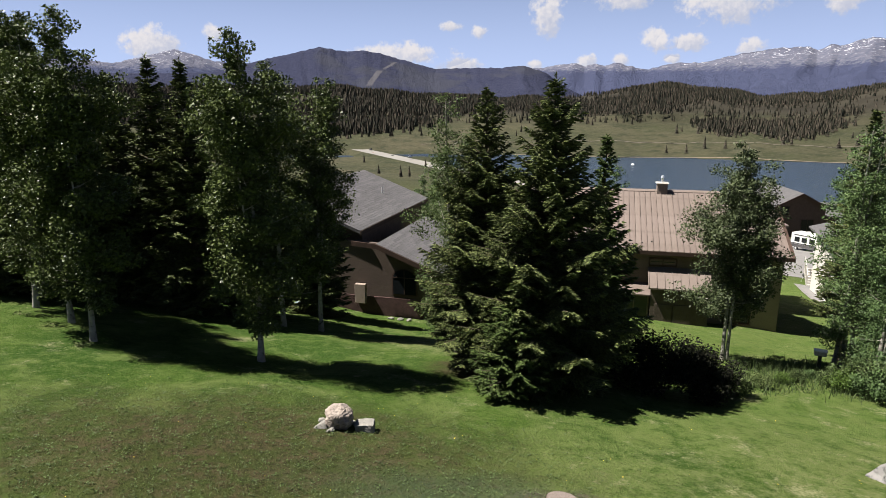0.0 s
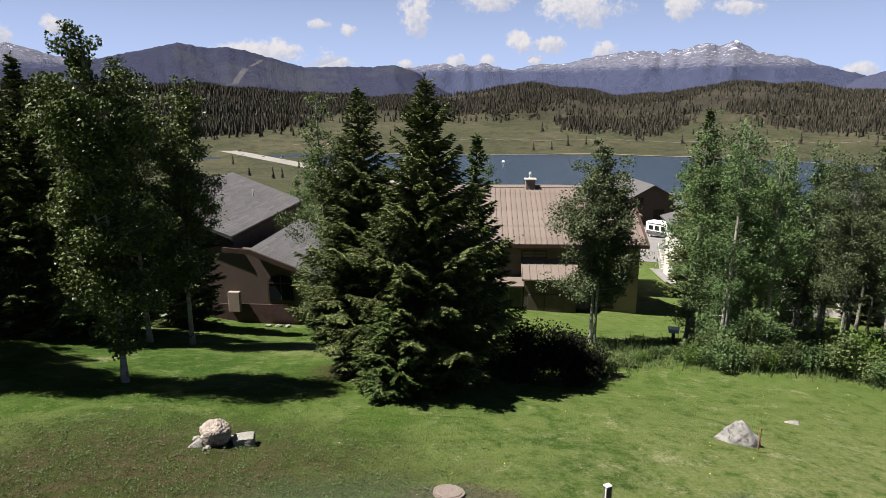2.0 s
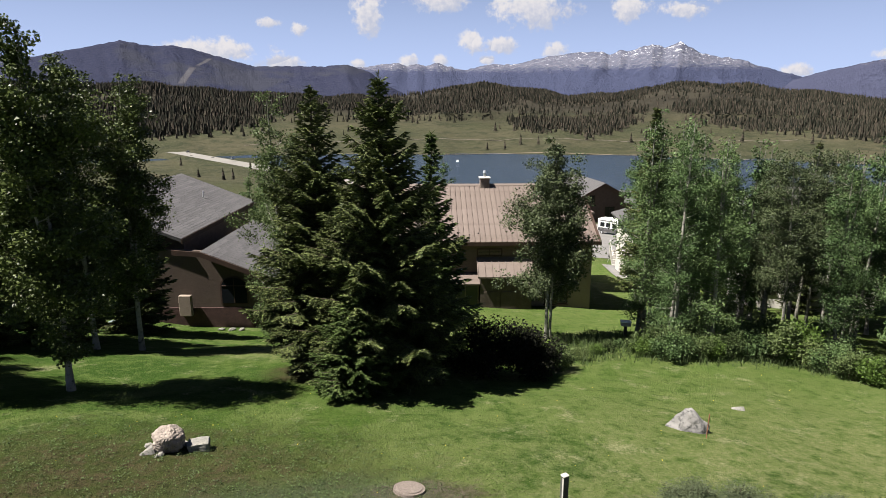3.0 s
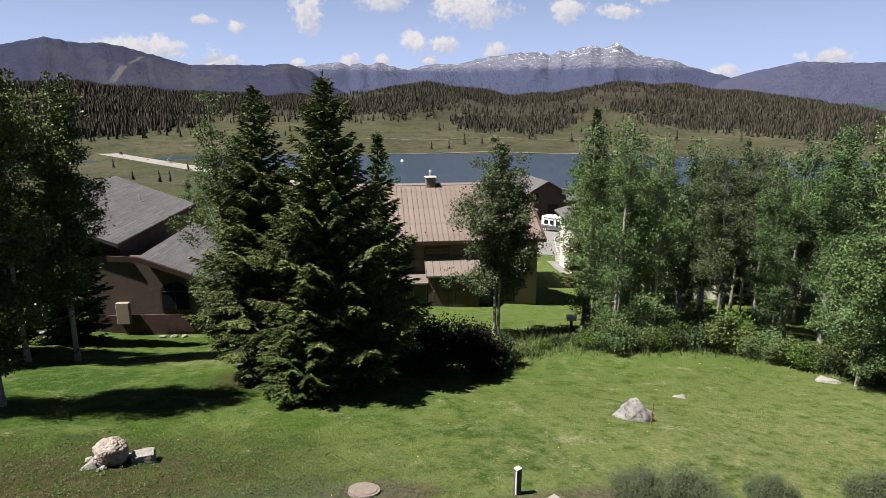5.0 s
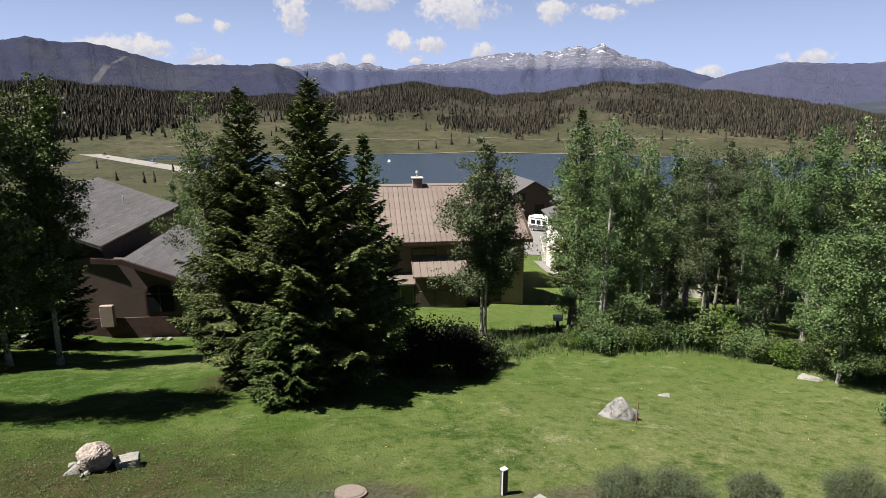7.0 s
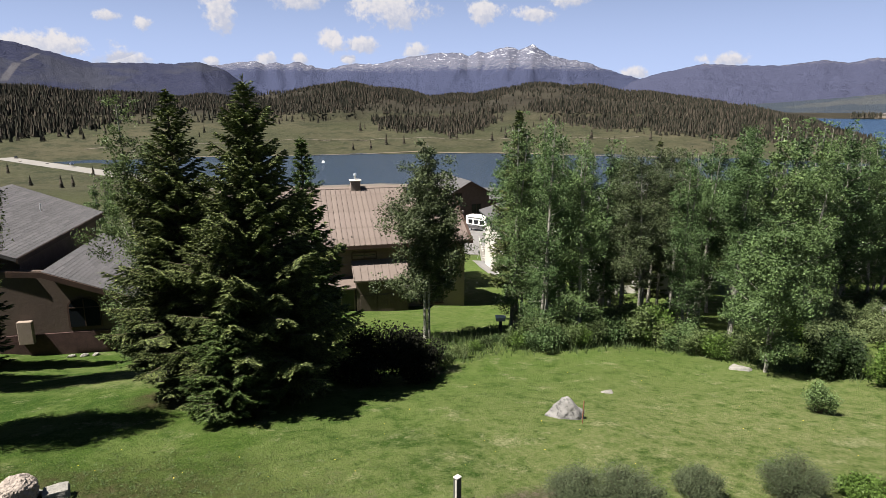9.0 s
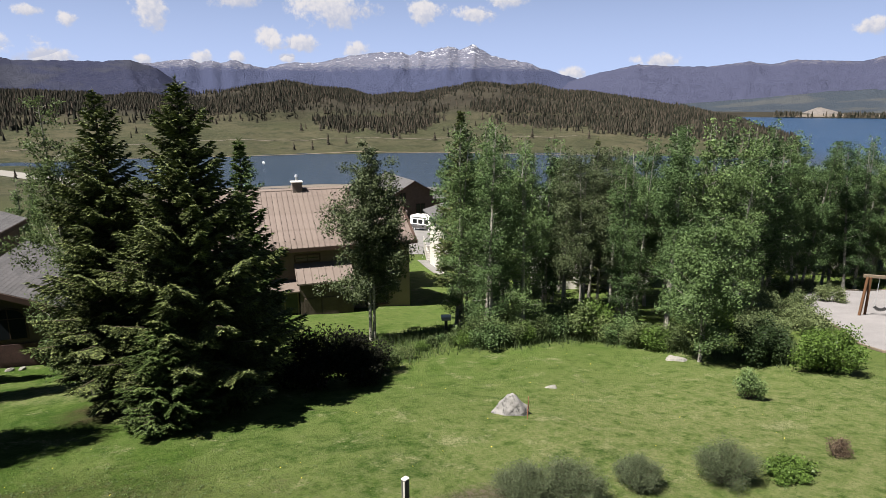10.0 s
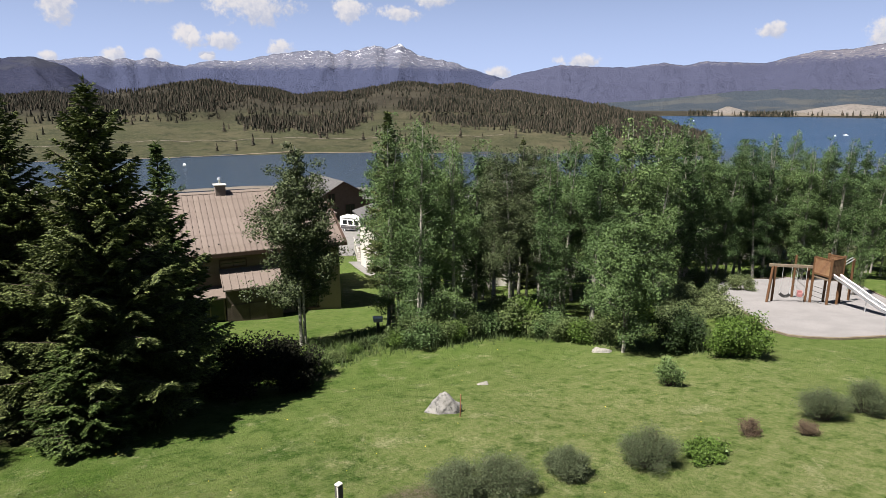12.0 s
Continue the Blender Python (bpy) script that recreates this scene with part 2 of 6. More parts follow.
def mountain_material(name, forest, rock, treeline, soft, snowline, snow_amt, meadow=None, runs=(), relief=36.0):
    mt = bpy.data.materials.new(name)
    mt.use_nodes = True
    g = Nodes(mt.node_tree)
    pos = g.add("ShaderNodeTexCoord").outputs["Object"]
    sep = g.add("ShaderNodeSeparateXYZ")
    g.link(pos, sep.inputs[0])
    z = sep.outputs[2]
    n1 = g.noise(pos, 0.004, 6.0, 0.62)
    n2 = g.noise(pos, 0.018, 9.0, 0.75, 1.4)
    n3 = g.noise(pos, 0.11, 6.0, 0.75)
    woods = g.mix(g.ramp(n3, 0.35, 0.65), forest[0], forest[1])
    if meadow:
        woods = g.mix(g.m("MULTIPLY", g.ramp(n1, 0.5, 0.62), 0.7), woods, meadow)
    stone = g.mix(g.ramp(n2, 0.35, 0.65), rock[0], rock[1])
    zz = g.m("ADD", z, g.m("MULTIPLY", g.m("SUBTRACT", n2, 0.5), soft))
    col = g.mix(g.ramp(zz, treeline - soft * 0.15, treeline + soft * 0.15), woods, stone)
    sn = g.m("ADD", g.m("MULTIPLY", g.m("SUBTRACT", z, snowline), 0.0018), g.m("ADD", g.m("MULTIPLY", g.m("SUBTRACT", n2, 0.5), 2.6), g.m("MULTIPLY", g.m("SUBTRACT", n3, 0.5), 1.6)))
    col = g.mix(g.m("MULTIPLY", g.ramp(sn, 1.0 - snow_amt, 1.12 - snow_amt), g.ramp(z, treeline - 10, treeline + 25)), col, (0.56, 0.57, 0.61))
    if runs:
        # cleared ski runs: bands in bearing and height
        az = g.m("MULTIPLY", g.m("ARCTAN2", sep.outputs[0], sep.outputs[1]), 57.2958)
        az = g.m("ADD", az, g.m("MULTIPLY", g.m("SUBTRACT", n2, 0.5), 0.35))
        for a0, z0, a1, z1, half in runs:
            f = g.ramp(z, z0, z1, False)
            mid = g.m("ADD", a0, g.m("MULTIPLY", f, a1 - a0))
            d = g.m("ABSOLUTE", g.m("SUBTRACT", az, mid))
            inz = g.m("MULTIPLY", g.ramp(z, z0 - 6, z0 + 6), g.ramp(z, z1 + 4, z1 - 4))
            k = g.m("MULTIPLY", g.ramp(d, half * 1.3, half * 0.7), inz)
            col = g.mix(g.m("MULTIPLY", k, 0.9), col, (0.072, 0.070, 0.078))
    b = g.add("ShaderNodeBsdfPrincipled")
    g.link(col, b.inputs["Base Color"])
    b.inputs["Roughness"].default_value = 1.0
    b.inputs["Specular IOR Level"].default_value = 0.0
    bp = g.add("ShaderNodeBump")
    bp.inputs["Strength"].default_value = 1.0
    bp.inputs["Distance"].default_value = relief
    g.link(g.m("ADD", n2, g.m("MULTIPLY", n1, 1.5)), bp.inputs["Height"])
    g.link(bp.outputs[0], b.inputs["Normal"])
    out = g.add("ShaderNodeOutputMaterial")
    g.link(b.outputs[0], out.inputs["Surface"])
    return mt


def water_material():
    mt = bpy.data.materials.new("lake_water")
    mt.use_nodes = True
    g = Nodes(mt.node_tree)
    pos = g.add("ShaderNodeTexCoord").outputs["Object"]
    mp = g.add("ShaderNodeMapping")
    mp.inputs["Scale"].default_value = (0.35, 1.0, 1.0)
    g.link(pos, mp.inputs["Vector"])
    n = g.noise(mp.outputs[0], 0.35, 4.0, 0.6)
    b = g.add("ShaderNodeBsdfPrincipled")
    sep = g.add("ShaderNodeSeparateXYZ")
    g.link(pos, sep.inputs[0])
    tone = g.noise(pos, 0.01, 3.0)
    pond = g.mix(g.ramp(tone, 0.3, 0.7), (0.013, 0.021, 0.030), (0.017, 0.026, 0.037))
    deep = g.mix(g.ramp(tone, 0.3, 0.7), (0.006, 0.024, 0.052), (0.009, 0.030, 0.062))
    g.link(g.mix(g.ramp(sep.outputs[0], 430.0, 620.0), pond, deep), b.inputs["Base Color"])
    b.inputs["Roughness"].default_value = 0.25
    b.inputs["Specular IOR Level"].default_value = 0.16
    b.inputs["IOR"].default_value = 1.333
    bp = g.add("ShaderNodeBump")
    bp.inputs["Strength"].default_value = 1.0
    bp.inputs["Distance"].default_value = 0.6
    g.link(n, bp.inputs["Height"])
    g.link(bp.outputs[0], b.inputs["Normal"])
    out = g.add("ShaderNodeOutputMaterial")
    g.link(b.outputs[0], out.inputs["Surface"])
    return mt


def glass_material(name, tint):
    mt = bpy.data.materials.new(name)
    mt.use_nodes = True
    g = Nodes(mt.node_tree)
    b = g.add("ShaderNodeBsdfPrincipled")
    b.inputs["Base Color"].default_value = (*tint, 1)
    b.inputs["Roughness"].default_value = 0.06
    b.inputs["Specular IOR Level"].default_value = 0.4
    out = g.add("ShaderNodeOutputMaterial")
    g.link(b.outputs[0], out.inputs["Surface"])
    return mt


M_GROUND = ground_material()
M_WATER = water_material()
M_GRASS = leaf_material("grass_blades", (0.038, 0.061, 0.014), (0.103, 0.111, 0.043), 0.5, 0.5, 0.6)
M_WEED = leaf_material("weed_leaves", (0.068, 0.086, 0.041), (0.052, 0.083, 0.023), 0.2, 0.7, 0.6)
M_ASPEN = leaf_material("aspen_leaves", (0.036, 0.065, 0.023), (0.078, 0.121, 0.044), 0.08, 0.5, 0.5, 0.75)
M_ASPEN_M = leaf_material("aspen_leaves_grey", (0.031, 0.046, 0.020), (0.068, 0.082, 0.038), 0.10, 0.5, 0.5)
M_ASPEN_D = leaf_material("aspen_leaves_dark", (0.024, 0.038, 0.010), (0.080, 0.100, 0.029), 0.05, 0.5, 0.42)
M_SPRUCE = leaf_material("spruce_needles", (0.020, 0.034, 0.013), (0.126, 0.144, 0.050), 0.06, 0.9, 0.6)
M_SPRUCE_Y = leaf_material("spruce_young_needles", (0.036, 0.062, 0.018), (0.083, 0.110, 0.034), 0.18, 0.8, 0.55)
M_BUSH = leaf_material("bush_leaves", (0.048, 0.087, 0.017), (0.090, 0.138, 0.031), 0.35, 0.7, 0.42)
# bush green darkened, so that the aspen's shade sits in the leaf colour
M_BUSH_D = leaf_material("aspen_shade_bush_leaves", (0.015, 0.027, 0.011), (0.030, 0.048, 0.016), 0.2, 0.7, 0.5)
M_SAGE = leaf_material("sage_leaves", (0.030, 0.041, 0.020), (0.066, 0.078, 0.041), 0.10, 0.35, 0.6)
# near-black leaves carry the spruce's shade over two bushes in their colour
M_BUSH_BLACK = leaf_material("spruce_shade_bush_leaves", (0.004, 0.005, 0.003), (0.011, 0.011, 0.006), 0.08, 0.9, 0.8)
# brighter copy of the shrub leaves, with sunshine put into the colour
M_SHRUB_L = leaf_material("sunny_shrub_leaves", (0.062, 0.092, 0.034), (0.127, 0.151, 0.070), 0.3, 0.8, 0.5, 0.4)
M_SHRUB = leaf_material("shrub_leaves", (0.048, 0.076, 0.023), (0.098, 0.125, 0.050), 0.25, 0.9, 0.5, 0.5)
M_RED = leaf_material("reddish_twigs", (0.071, 0.044, 0.034), (0.089, 0.071, 0.044), 0.1, 0.6, 0.6)
M_FAR = leaf_material("far_conifers", (0.012, 0.019, 0.011), (0.051, 0.039, 0.030), 0.05, 0.9, 0.8)
M_BARK_W = material("aspen_bark", ((0.255, 0.243, 0.214), (0.178, 0.166, 0.140), (0.021, 0.020, 0.018)), 4.0, 0.85, 0.4, fine=7.0)
M_BARK_D = material("spruce_bark", ((0.059, 0.044, 0.033), (0.101, 0.077, 0.059), (0.030, 0.023, 0.018)), 6.0, 0.95, 0.7)
M_ROCK_P = material("pink_granite", ((0.275, 0.230, 0.195), (0.205, 0.170, 0.146), (0.095, 0.082, 0.072)), 3.0, 0.9, 0.9, fine=16.0)
M_ROCK_G = material("grey_granite", ((0.185, 0.176, 0.166), (0.125, 0.120, 0.116), (0.045, 0.045, 0.043)), 2.4, 0.9, 0.9, fine=9.0)
M_ROCK_L = material("pale_lichened_stone", ((0.210, 0.196, 0.172), (0.145, 0.140, 0.128), (0.085, 0.085, 0.072)), 4.0, 0.9, 0.8, fine=22.0)
M_GRAVEL = material("playground_gravel", ((0.155, 0.147, 0.147), (0.189, 0.179, 0.179), (0.107, 0.100, 0.100)), 0.8, 0.95, 0.6, fine=40.0, bump_scale=60.0)
M_TIMBER = material("weathered_timber", ((0.115, 0.089, 0.062), (0.160, 0.129, 0.094), (0.062, 0.044, 0.031)), 5.0, 0.9, 0.5)
M_CEDAR = material("red_cedar_posts", ((0.074, 0.034, 0.013), (0.098, 0.048, 0.020), (0.038, 0.018, 0.009)), 5.0, 0.75, 0.4)
M_CEDAR_L = material("pale_cedar_boards", ((0.160, 0.085, 0.043), (0.196, 0.117, 0.064), (0.107, 0.053, 0.025)), 5.0, 0.75, 0.4, piece=0.4)
M_STEEL = material("brushed_slide_metal", ((0.62, 0.63, 0.66), (0.72, 0.72, 0.74)), 2.0, 0.35, 0.1, metal=0.7)
M_DARKM = material("dark_painted_metal", ((0.03, 0.03, 0.03), (0.05, 0.05, 0.05)), 4.0, 0.5, 0.1)
M_RUBBER = material("black_rubber", ((0.02, 0.02, 0.02), (0.03, 0.03, 0.03)), 8.0, 0.7, 0.1)
M_PLASTIC_W = material("white_plastic", ((0.70, 0.68, 0.66), (0.62, 0.61, 0.60)), 4.0, 0.45)
M_ROOF_T = material("tan_metal_roofing", ((0.121, 0.095, 0.080), (0.137, 0.108, 0.094), (0.105, 0.082, 0.069)), 0.6, 0.55, 0.1, fine=3.0, piece=0.12)
M_ROOF_G = material("grey_shingles", ((0.059, 0.057, 0.059), (0.080, 0.076, 0.077), (0.036, 0.034, 0.036)), 1.2, 0.95, 0.6, fine=9.0, bump_scale=12)
M_SHINGLE = material("grey_shingle_courses", ((0.062, 0.059, 0.062), (0.083, 0.079, 0.080), (0.038, 0.037, 0.038)), 1.2, 0.95, 0.6, fine=9.0, bump_scale=12, piece=0.3)
M_STUCCO = material("tan_stucco", ((0.205, 0.162, 0.130), (0.228, 0.182, 0.148), (0.178, 0.138, 0.110)), 0.7, 0.95, 0.4, fine=14.0)
# darker copy of the tan stucco: wall shade of the grey-roofed house as colour
M_STUCCO_SHADE = material("shaded_tan_stucco", ((0.074, 0.054, 0.043), (0.086, 0.063, 0.050), (0.062, 0.045, 0.035)), 0.7, 0.95, 0.4, fine=14.0)
M_STUCCO_W = material("cream_stucco", ((0.411, 0.385, 0.352), (0.464, 0.438, 0.398), (0.358, 0.332, 0.299)), 0.7, 0.95, 0.3, fine=14.0)
M_SIDING = material("tan_brown_lap_siding", ((0.112, 0.080, 0.062), (0.130, 0.094, 0.074), (0.090, 0.064, 0.049)), 1.5, 0.85, 0.3, fine=12.0, piece=0.15)
M_BROWN = material("brown_stained_siding", ((0.076, 0.050, 0.038), (0.100, 0.068, 0.052), (0.050, 0.034, 0.026)), 2.0, 0.85, 0.4)
M_TRIM = material("dark_brown_trim", ((0.036, 0.021, 0.015), (0.053, 0.030, 0.021)), 3.0, 0.8, 0.2)
M_OLIVE = material("olive_brown_boards", ((0.062, 0.048, 0.036), (0.083, 0.066, 0.051), (0.041, 0.031, 0.025)), 3.0, 0.9, 0.4)
M_WAINS = material("dark_red_masonry", ((0.044, 0.023, 0.021), (0.071, 0.038, 0.033), (0.023, 0.015, 0.013)), 3.0, 0.9, 0.6)
M_CHIM = material("chimney_masonry", ((0.160, 0.125, 0.104), (0.214, 0.172, 0.148), (0.107, 0.083, 0.071)), 4.0, 0.9, 0.6)
M_GLASS = glass_material("dark_window_glass", (0.010, 0.012, 0.014))
M_ROAD = material("concrete_drive", ((0.128, 0.122, 0.115), (0.154, 0.147, 0.141), (0.102, 0.096, 0.093)), 0.3, 0.9, 0.2, fine=2.0)
M_HIGHWAY = material("pale_highway", ((0.144, 0.134, 0.121), (0.163, 0.154, 0.140)), 0.05, 0.9, 0.1)
M_SAND = material("pale_shore_sand", ((0.093, 0.077, 0.062), (0.115, 0.099, 0.082), (0.066, 0.059, 0.046)), 0.02, 0.95, 0.1, fine=0.15)
M_BANK = material("pale_eroded_bank", ((0.095, 0.082, 0.076), (0.122, 0.107, 0.100), (0.048, 0.051, 0.043)), 0.02, 0.95, 0.1, fine=0.12)
M_POSTG = material("grey_green_post", ((0.056, 0.059, 0.048), (0.080, 0.080, 0.066), (0.033, 0.033, 0.028)), 6.0, 0.9, 0.4)
M_WHITE = material("white_paint", ((0.74, 0.73, 0.71), (0.66, 0.65, 0.63), (0.55, 0.54, 0.52)), 3.0, 0.6, 0.1)
M_CONC = material("speckled_concrete", ((0.135, 0.108, 0.092), (0.190, 0.158, 0.138), (0.085, 0.066, 0.056)), 22.0, 0.9, 0.7, fine=60.0)
M_STAKE = material("orange_tipped_stake", ((0.178, 0.071, 0.036), (0.130, 0.066, 0.041)), 6.0, 0.8, 0.3)
# blue aerial haze is mixed into these four mountain base colours
M_MTN_A = mountain_material("hazy_snowy_peaks", ((0.040, 0.047, 0.084), (0.047, 0.053, 0.090)), ((0.078, 0.084, 0.118), (0.128, 0.128, 0.158)), 238, 170, 280, 0.70, relief=22.0)
M_MTN_L = mountain_material("hazy_dark_wooded_hills", ((0.020, 0.023, 0.043), (0.031, 0.033, 0.053)), ((0.044, 0.051, 0.063), (0.056, 0.056, 0.076)), 900, 50, 2000, 0.0, (0.036, 0.038, 0.049), runs=((-6.6, 82, -5.6, 142, .26), (-5.2, 150, -4.2, 183, .17)), relief=10.0)
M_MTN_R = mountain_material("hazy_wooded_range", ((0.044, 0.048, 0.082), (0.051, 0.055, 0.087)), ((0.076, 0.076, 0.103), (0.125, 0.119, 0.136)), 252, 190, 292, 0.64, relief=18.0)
M_FOOT = mountain_material("hazy_green_foothills", ((0.032, 0.041, 0.056), (0.044, 0.052, 0.062)), ((0.3, 0.26, 0.22), (0.35, 0.3, 0.26)), 900, 40, 2000, 0.0, (0.064, 0.066, 0.066), relief=14.0)


# ---------------------------------------------------------------- mesh helpers
def mesh_from(name, verts, faces, mat, smooth=False):
    me = bpy.data.meshes.new(name)
    me.from_pydata(verts, [], faces)
    me.materials.append(mat)
    if smooth:
        me.polygons.foreach_set("use_smooth", [True] * len(me.polygons))
    me.update()
    return me


def part(name, bm, mat, parent=None, label="", smooth=False):
    """Links a bmesh (or a mesh) as one mesh object under a thing or a part."""
    if isinstance(bm, bmesh.types.BMesh):
        me = bpy.data.meshes.new(name)
        bmesh.ops.recalc_face_normals(bm, faces=bm.faces)
        bm.to_mesh(me)
        bm.free()
        me.materials.append(mat)
        if smooth:
            me.polygons.foreach_set("use_smooth", [True] * len(me.polygons))
    else:
        me = bm
    ob = new(name, me)
    ob.parent = parent
    if label:
        ob["label"] = label
    return ob


def thing(name, m, label, category, group="", kind=""):
    ob = new(name)
    ob.empty_display_size = 0.3
    ob.matrix_basis = m
    return tagged(ob, label, category, group, kind)


def box(bm, x0, x1, y0, y1, z0, z1, bevel=0.0, m=None):
    r = bmesh.ops.create_cube(bm, size=1.0)
    vs = r["verts"]
    for v in vs:
        v.co = Vector((x0 + (v.co.x + .5) * (x1 - x0), y0 + (v.co.y + .5) * (y1 - y0), z0 + (v.co.z + .5) * (z1 - z0)))
    if bevel:
        es = list({e for v in vs for e in v.link_edges})
        out = bmesh.ops.bevel(bm, geom=es, offset=bevel, segments=1, affect="EDGES")
        vs = list({v for f in out["faces"] for v in f.verts} | {v for v in vs if v.is_valid})
    if m is not None:
        bmesh.ops.transform(bm, matrix=m, verts=vs)
    return bm


def boxes(*items, bevel=0.0):
    bm = bmesh.new()
    for it in items:
        box(bm, *it, bevel=bevel)
    return bm


def beam(bm, a, b, w, h=None):
    """A bar of rectangular section from a to b."""
    a, b = Vector(a), Vector(b)
    d = b - a
    m = Matrix.Translation((a + b) / 2) @ d.to_track_quat("Z", "Y").to_matrix().to_4x4()
    h = h or w
    return box(bm, -w / 2, w / 2, -h / 2, h / 2, -d.length / 2, d.length / 2, min(w, h) * 0.12, m)


def rod(bm, a, b, r0, r1=None, sides=8):
    a, b = Vector(a), Vector(b)
    d = b - a
    m = Matrix.Translation((a + b) / 2) @ d.to_track_quat("Z", "Y").to_matrix().to_4x4()
    bmesh.ops.create_cone(bm, cap_ends=True, segments=sides, radius1=r0, radius2=r0 if r1 is None else r1, depth=d.length, matrix=m)
    return bm


def prism(poly, y0, y1):
    """A solid with the outline poly in x, z, from y0 to y1."""
    bm = bmesh.new()
    a = [bm.verts.new((x, y0, z)) for x, z in poly]
    b = [bm.verts.new((x, y1, z)) for x, z in poly]
    bm.faces.new(a)
    bm.faces.new(b[::-1])
    for i in range(len(poly)):
        j = (i + 1) % len(poly)
        bm.faces.new((a[j], a[i], b[i], b[j]))
    return bm


def slab(p, thick):
    """A slab from four corners, thickened downwards."""
    bm = bmesh.new()
    up = [bm.verts.new(q) for q in p]
    dn = [bm.verts.new((q[0], q[1], q[2] - thick)) for q in p]
    bm.faces.new(up)
    bm.faces.new(dn[::-1])
    n = len(p)
    for i in range(n):
        j = (i + 1) % n
        bm.faces.new((up[j], up[i], dn[i], dn[j]))
    return bm


# ---------------------------------------------------------------- terrain
LAKE_Z = -25.0
CREST = ((-60, 1.6), (-8.5, 1.6), (-4.5, 1.2), (0, .9), (5.4, .75), (12.2, 1.0), (19, 1.95), (22.1, 1.6), (26.3, .9), (30.2, .95), (35.2, 1.85), (40.2, 1.7), (45.3, 1.1), (50.2, .5), (55, -.35), (58, -1.1), (60, -1.9), (63, -2.7), (65, -3.7), (67, -4.6), (180, -4.6))


def smooth01(a, b, v):
    t = np.clip((v - a) / (b - a), 0, 1)
    return t * t * (3 - 2 * t)


def land(x, y):
    """Height of the ground."""
    x, y = np.asarray(x, float), np.asarray(y, float)
    r = np.hypot(x, y)
    az = np.degrees(np.arctan2(x, y))
    # behind the eye the unseen slope keeps rising, to cut sky light from there
    s = np.maximum(.105 * x + .135 * y, -34 + .03 * (.105 * x + .135 * y))
    z = 9.7 - np.where(s < 8, s, 8 + (s - 8) * .65)
    z = z - .03 * np.clip(y - 20, 0, 30)
    z = z - 1.4 * np.exp(-((x + 3) ** 2 + (y - 31) ** 2) / (2 * 6.5 ** 2))
    fade = np.clip(r / 20, 0, 1)
    z = z + .10 * fade * np.sin(x * .45 + 1) * np.sin(y * .38 + .5) + .05 * np.sin(x * 1.1) * np.sin(y * .9 + 2) * fade
    floor_z = np.where(r < 470, -22.6 - 12 * smooth01(-1.5, 3.5, az), -36.0)
    near = np.maximum(z, floor_z)
    crest = 15 + 1150 * np.tan(np.radians(np.interp(az, [c[0] for c in CREST], [c[1] for c in CREST]) - .42))
    open_w = smooth01(69, 55, az)
    zm = -42 + open_w * 39
    wob = 10 * np.sin(az * .55) + 6 * np.sin(az * 1.7 + 1)
    rr = r + wob * smooth01(400, 600, r)
    far = np.where(rr < 514, LAKE_Z - (514 - rr) * .1,
          np.where(rr < 760, LAKE_Z + (zm - LAKE_Z) * (rr - 514) / 246,
          np.where(rr < 1150, zm + (crest - zm) * smooth01(640, 1150, rr) * 1.0, crest - (crest + 42) * smooth01(1150, 1700, rr))))
    bumps = 2.5 * np.sin(az * 1.3 + r * .004) * np.sin(r * .011 + az * .2) * smooth01(700, 900, r) * open_w
    far = far + bumps
    beyond = np.where(az > 40, LAKE_Z - 6 + (r - 1950) * .1, -18 + 0 * r)
    beyond = np.minimum(beyond, -14)
    far = np.maximum(far, np.where(r > 1500, beyond, -60))
    back = (np.abs(az) > 100)
    return np.where(back, np.maximum(z, -22.6), np.maximum(near, np.where(r > 380, far, -60)))


def gz(x, y):
    return float(land(x, y))


def build_ground():
    rad = np.concatenate([[0.0], np.geomspace(1.2, 60, 130), np.geomspace(61, 1500, 190)[1:], np.geomspace(1520, 4850, 40)])
    az = np.radians(np.concatenate([np.arange(-48, 86, .6), np.arange(86, 312, 4.0)]))
    n = len(az)
    R, A = np.meshgrid(rad[1:], az, indexing="ij")
    X, Y = R * np.sin(A), R * np.cos(A)
    Z = land(X, Y)
    verts = np.concatenate([[[0, 0, gz(0, 0)]], np.stack([X, Y, Z], -1).reshape(-1, 3)])
    i = np.arange(len(rad) - 2)[:, None] * n + 1
    j = np.arange(n)[None, :]
    k = (j + 1) % n
    quads = np.stack([i + j, i + n + j, i + n + k, i + k], -1).reshape(-1, 4)
    faces = [tuple(q) for q in quads.tolist()] + [(0, 1 + b, 1 + (b + 1) % n) for b in range(n)]
    ob = new("ground", mesh_from("ground", verts.tolist(), faces, M_GROUND, True))
    tagged(ob, "sloping green lawn with dry patches, running down to lake meadows", "ground", kind="structure")


build_ground()

bm = bmesh.new()
bmesh.ops.create_circle(bm, cap_ends=True, radius=4700, segments=96)
water = part("water", bm, M_WATER)
water.location = (0, 0, LAKE_Z)
tagged(water, "calm blue lake and reservoir below the hills", "lake", kind="structure")


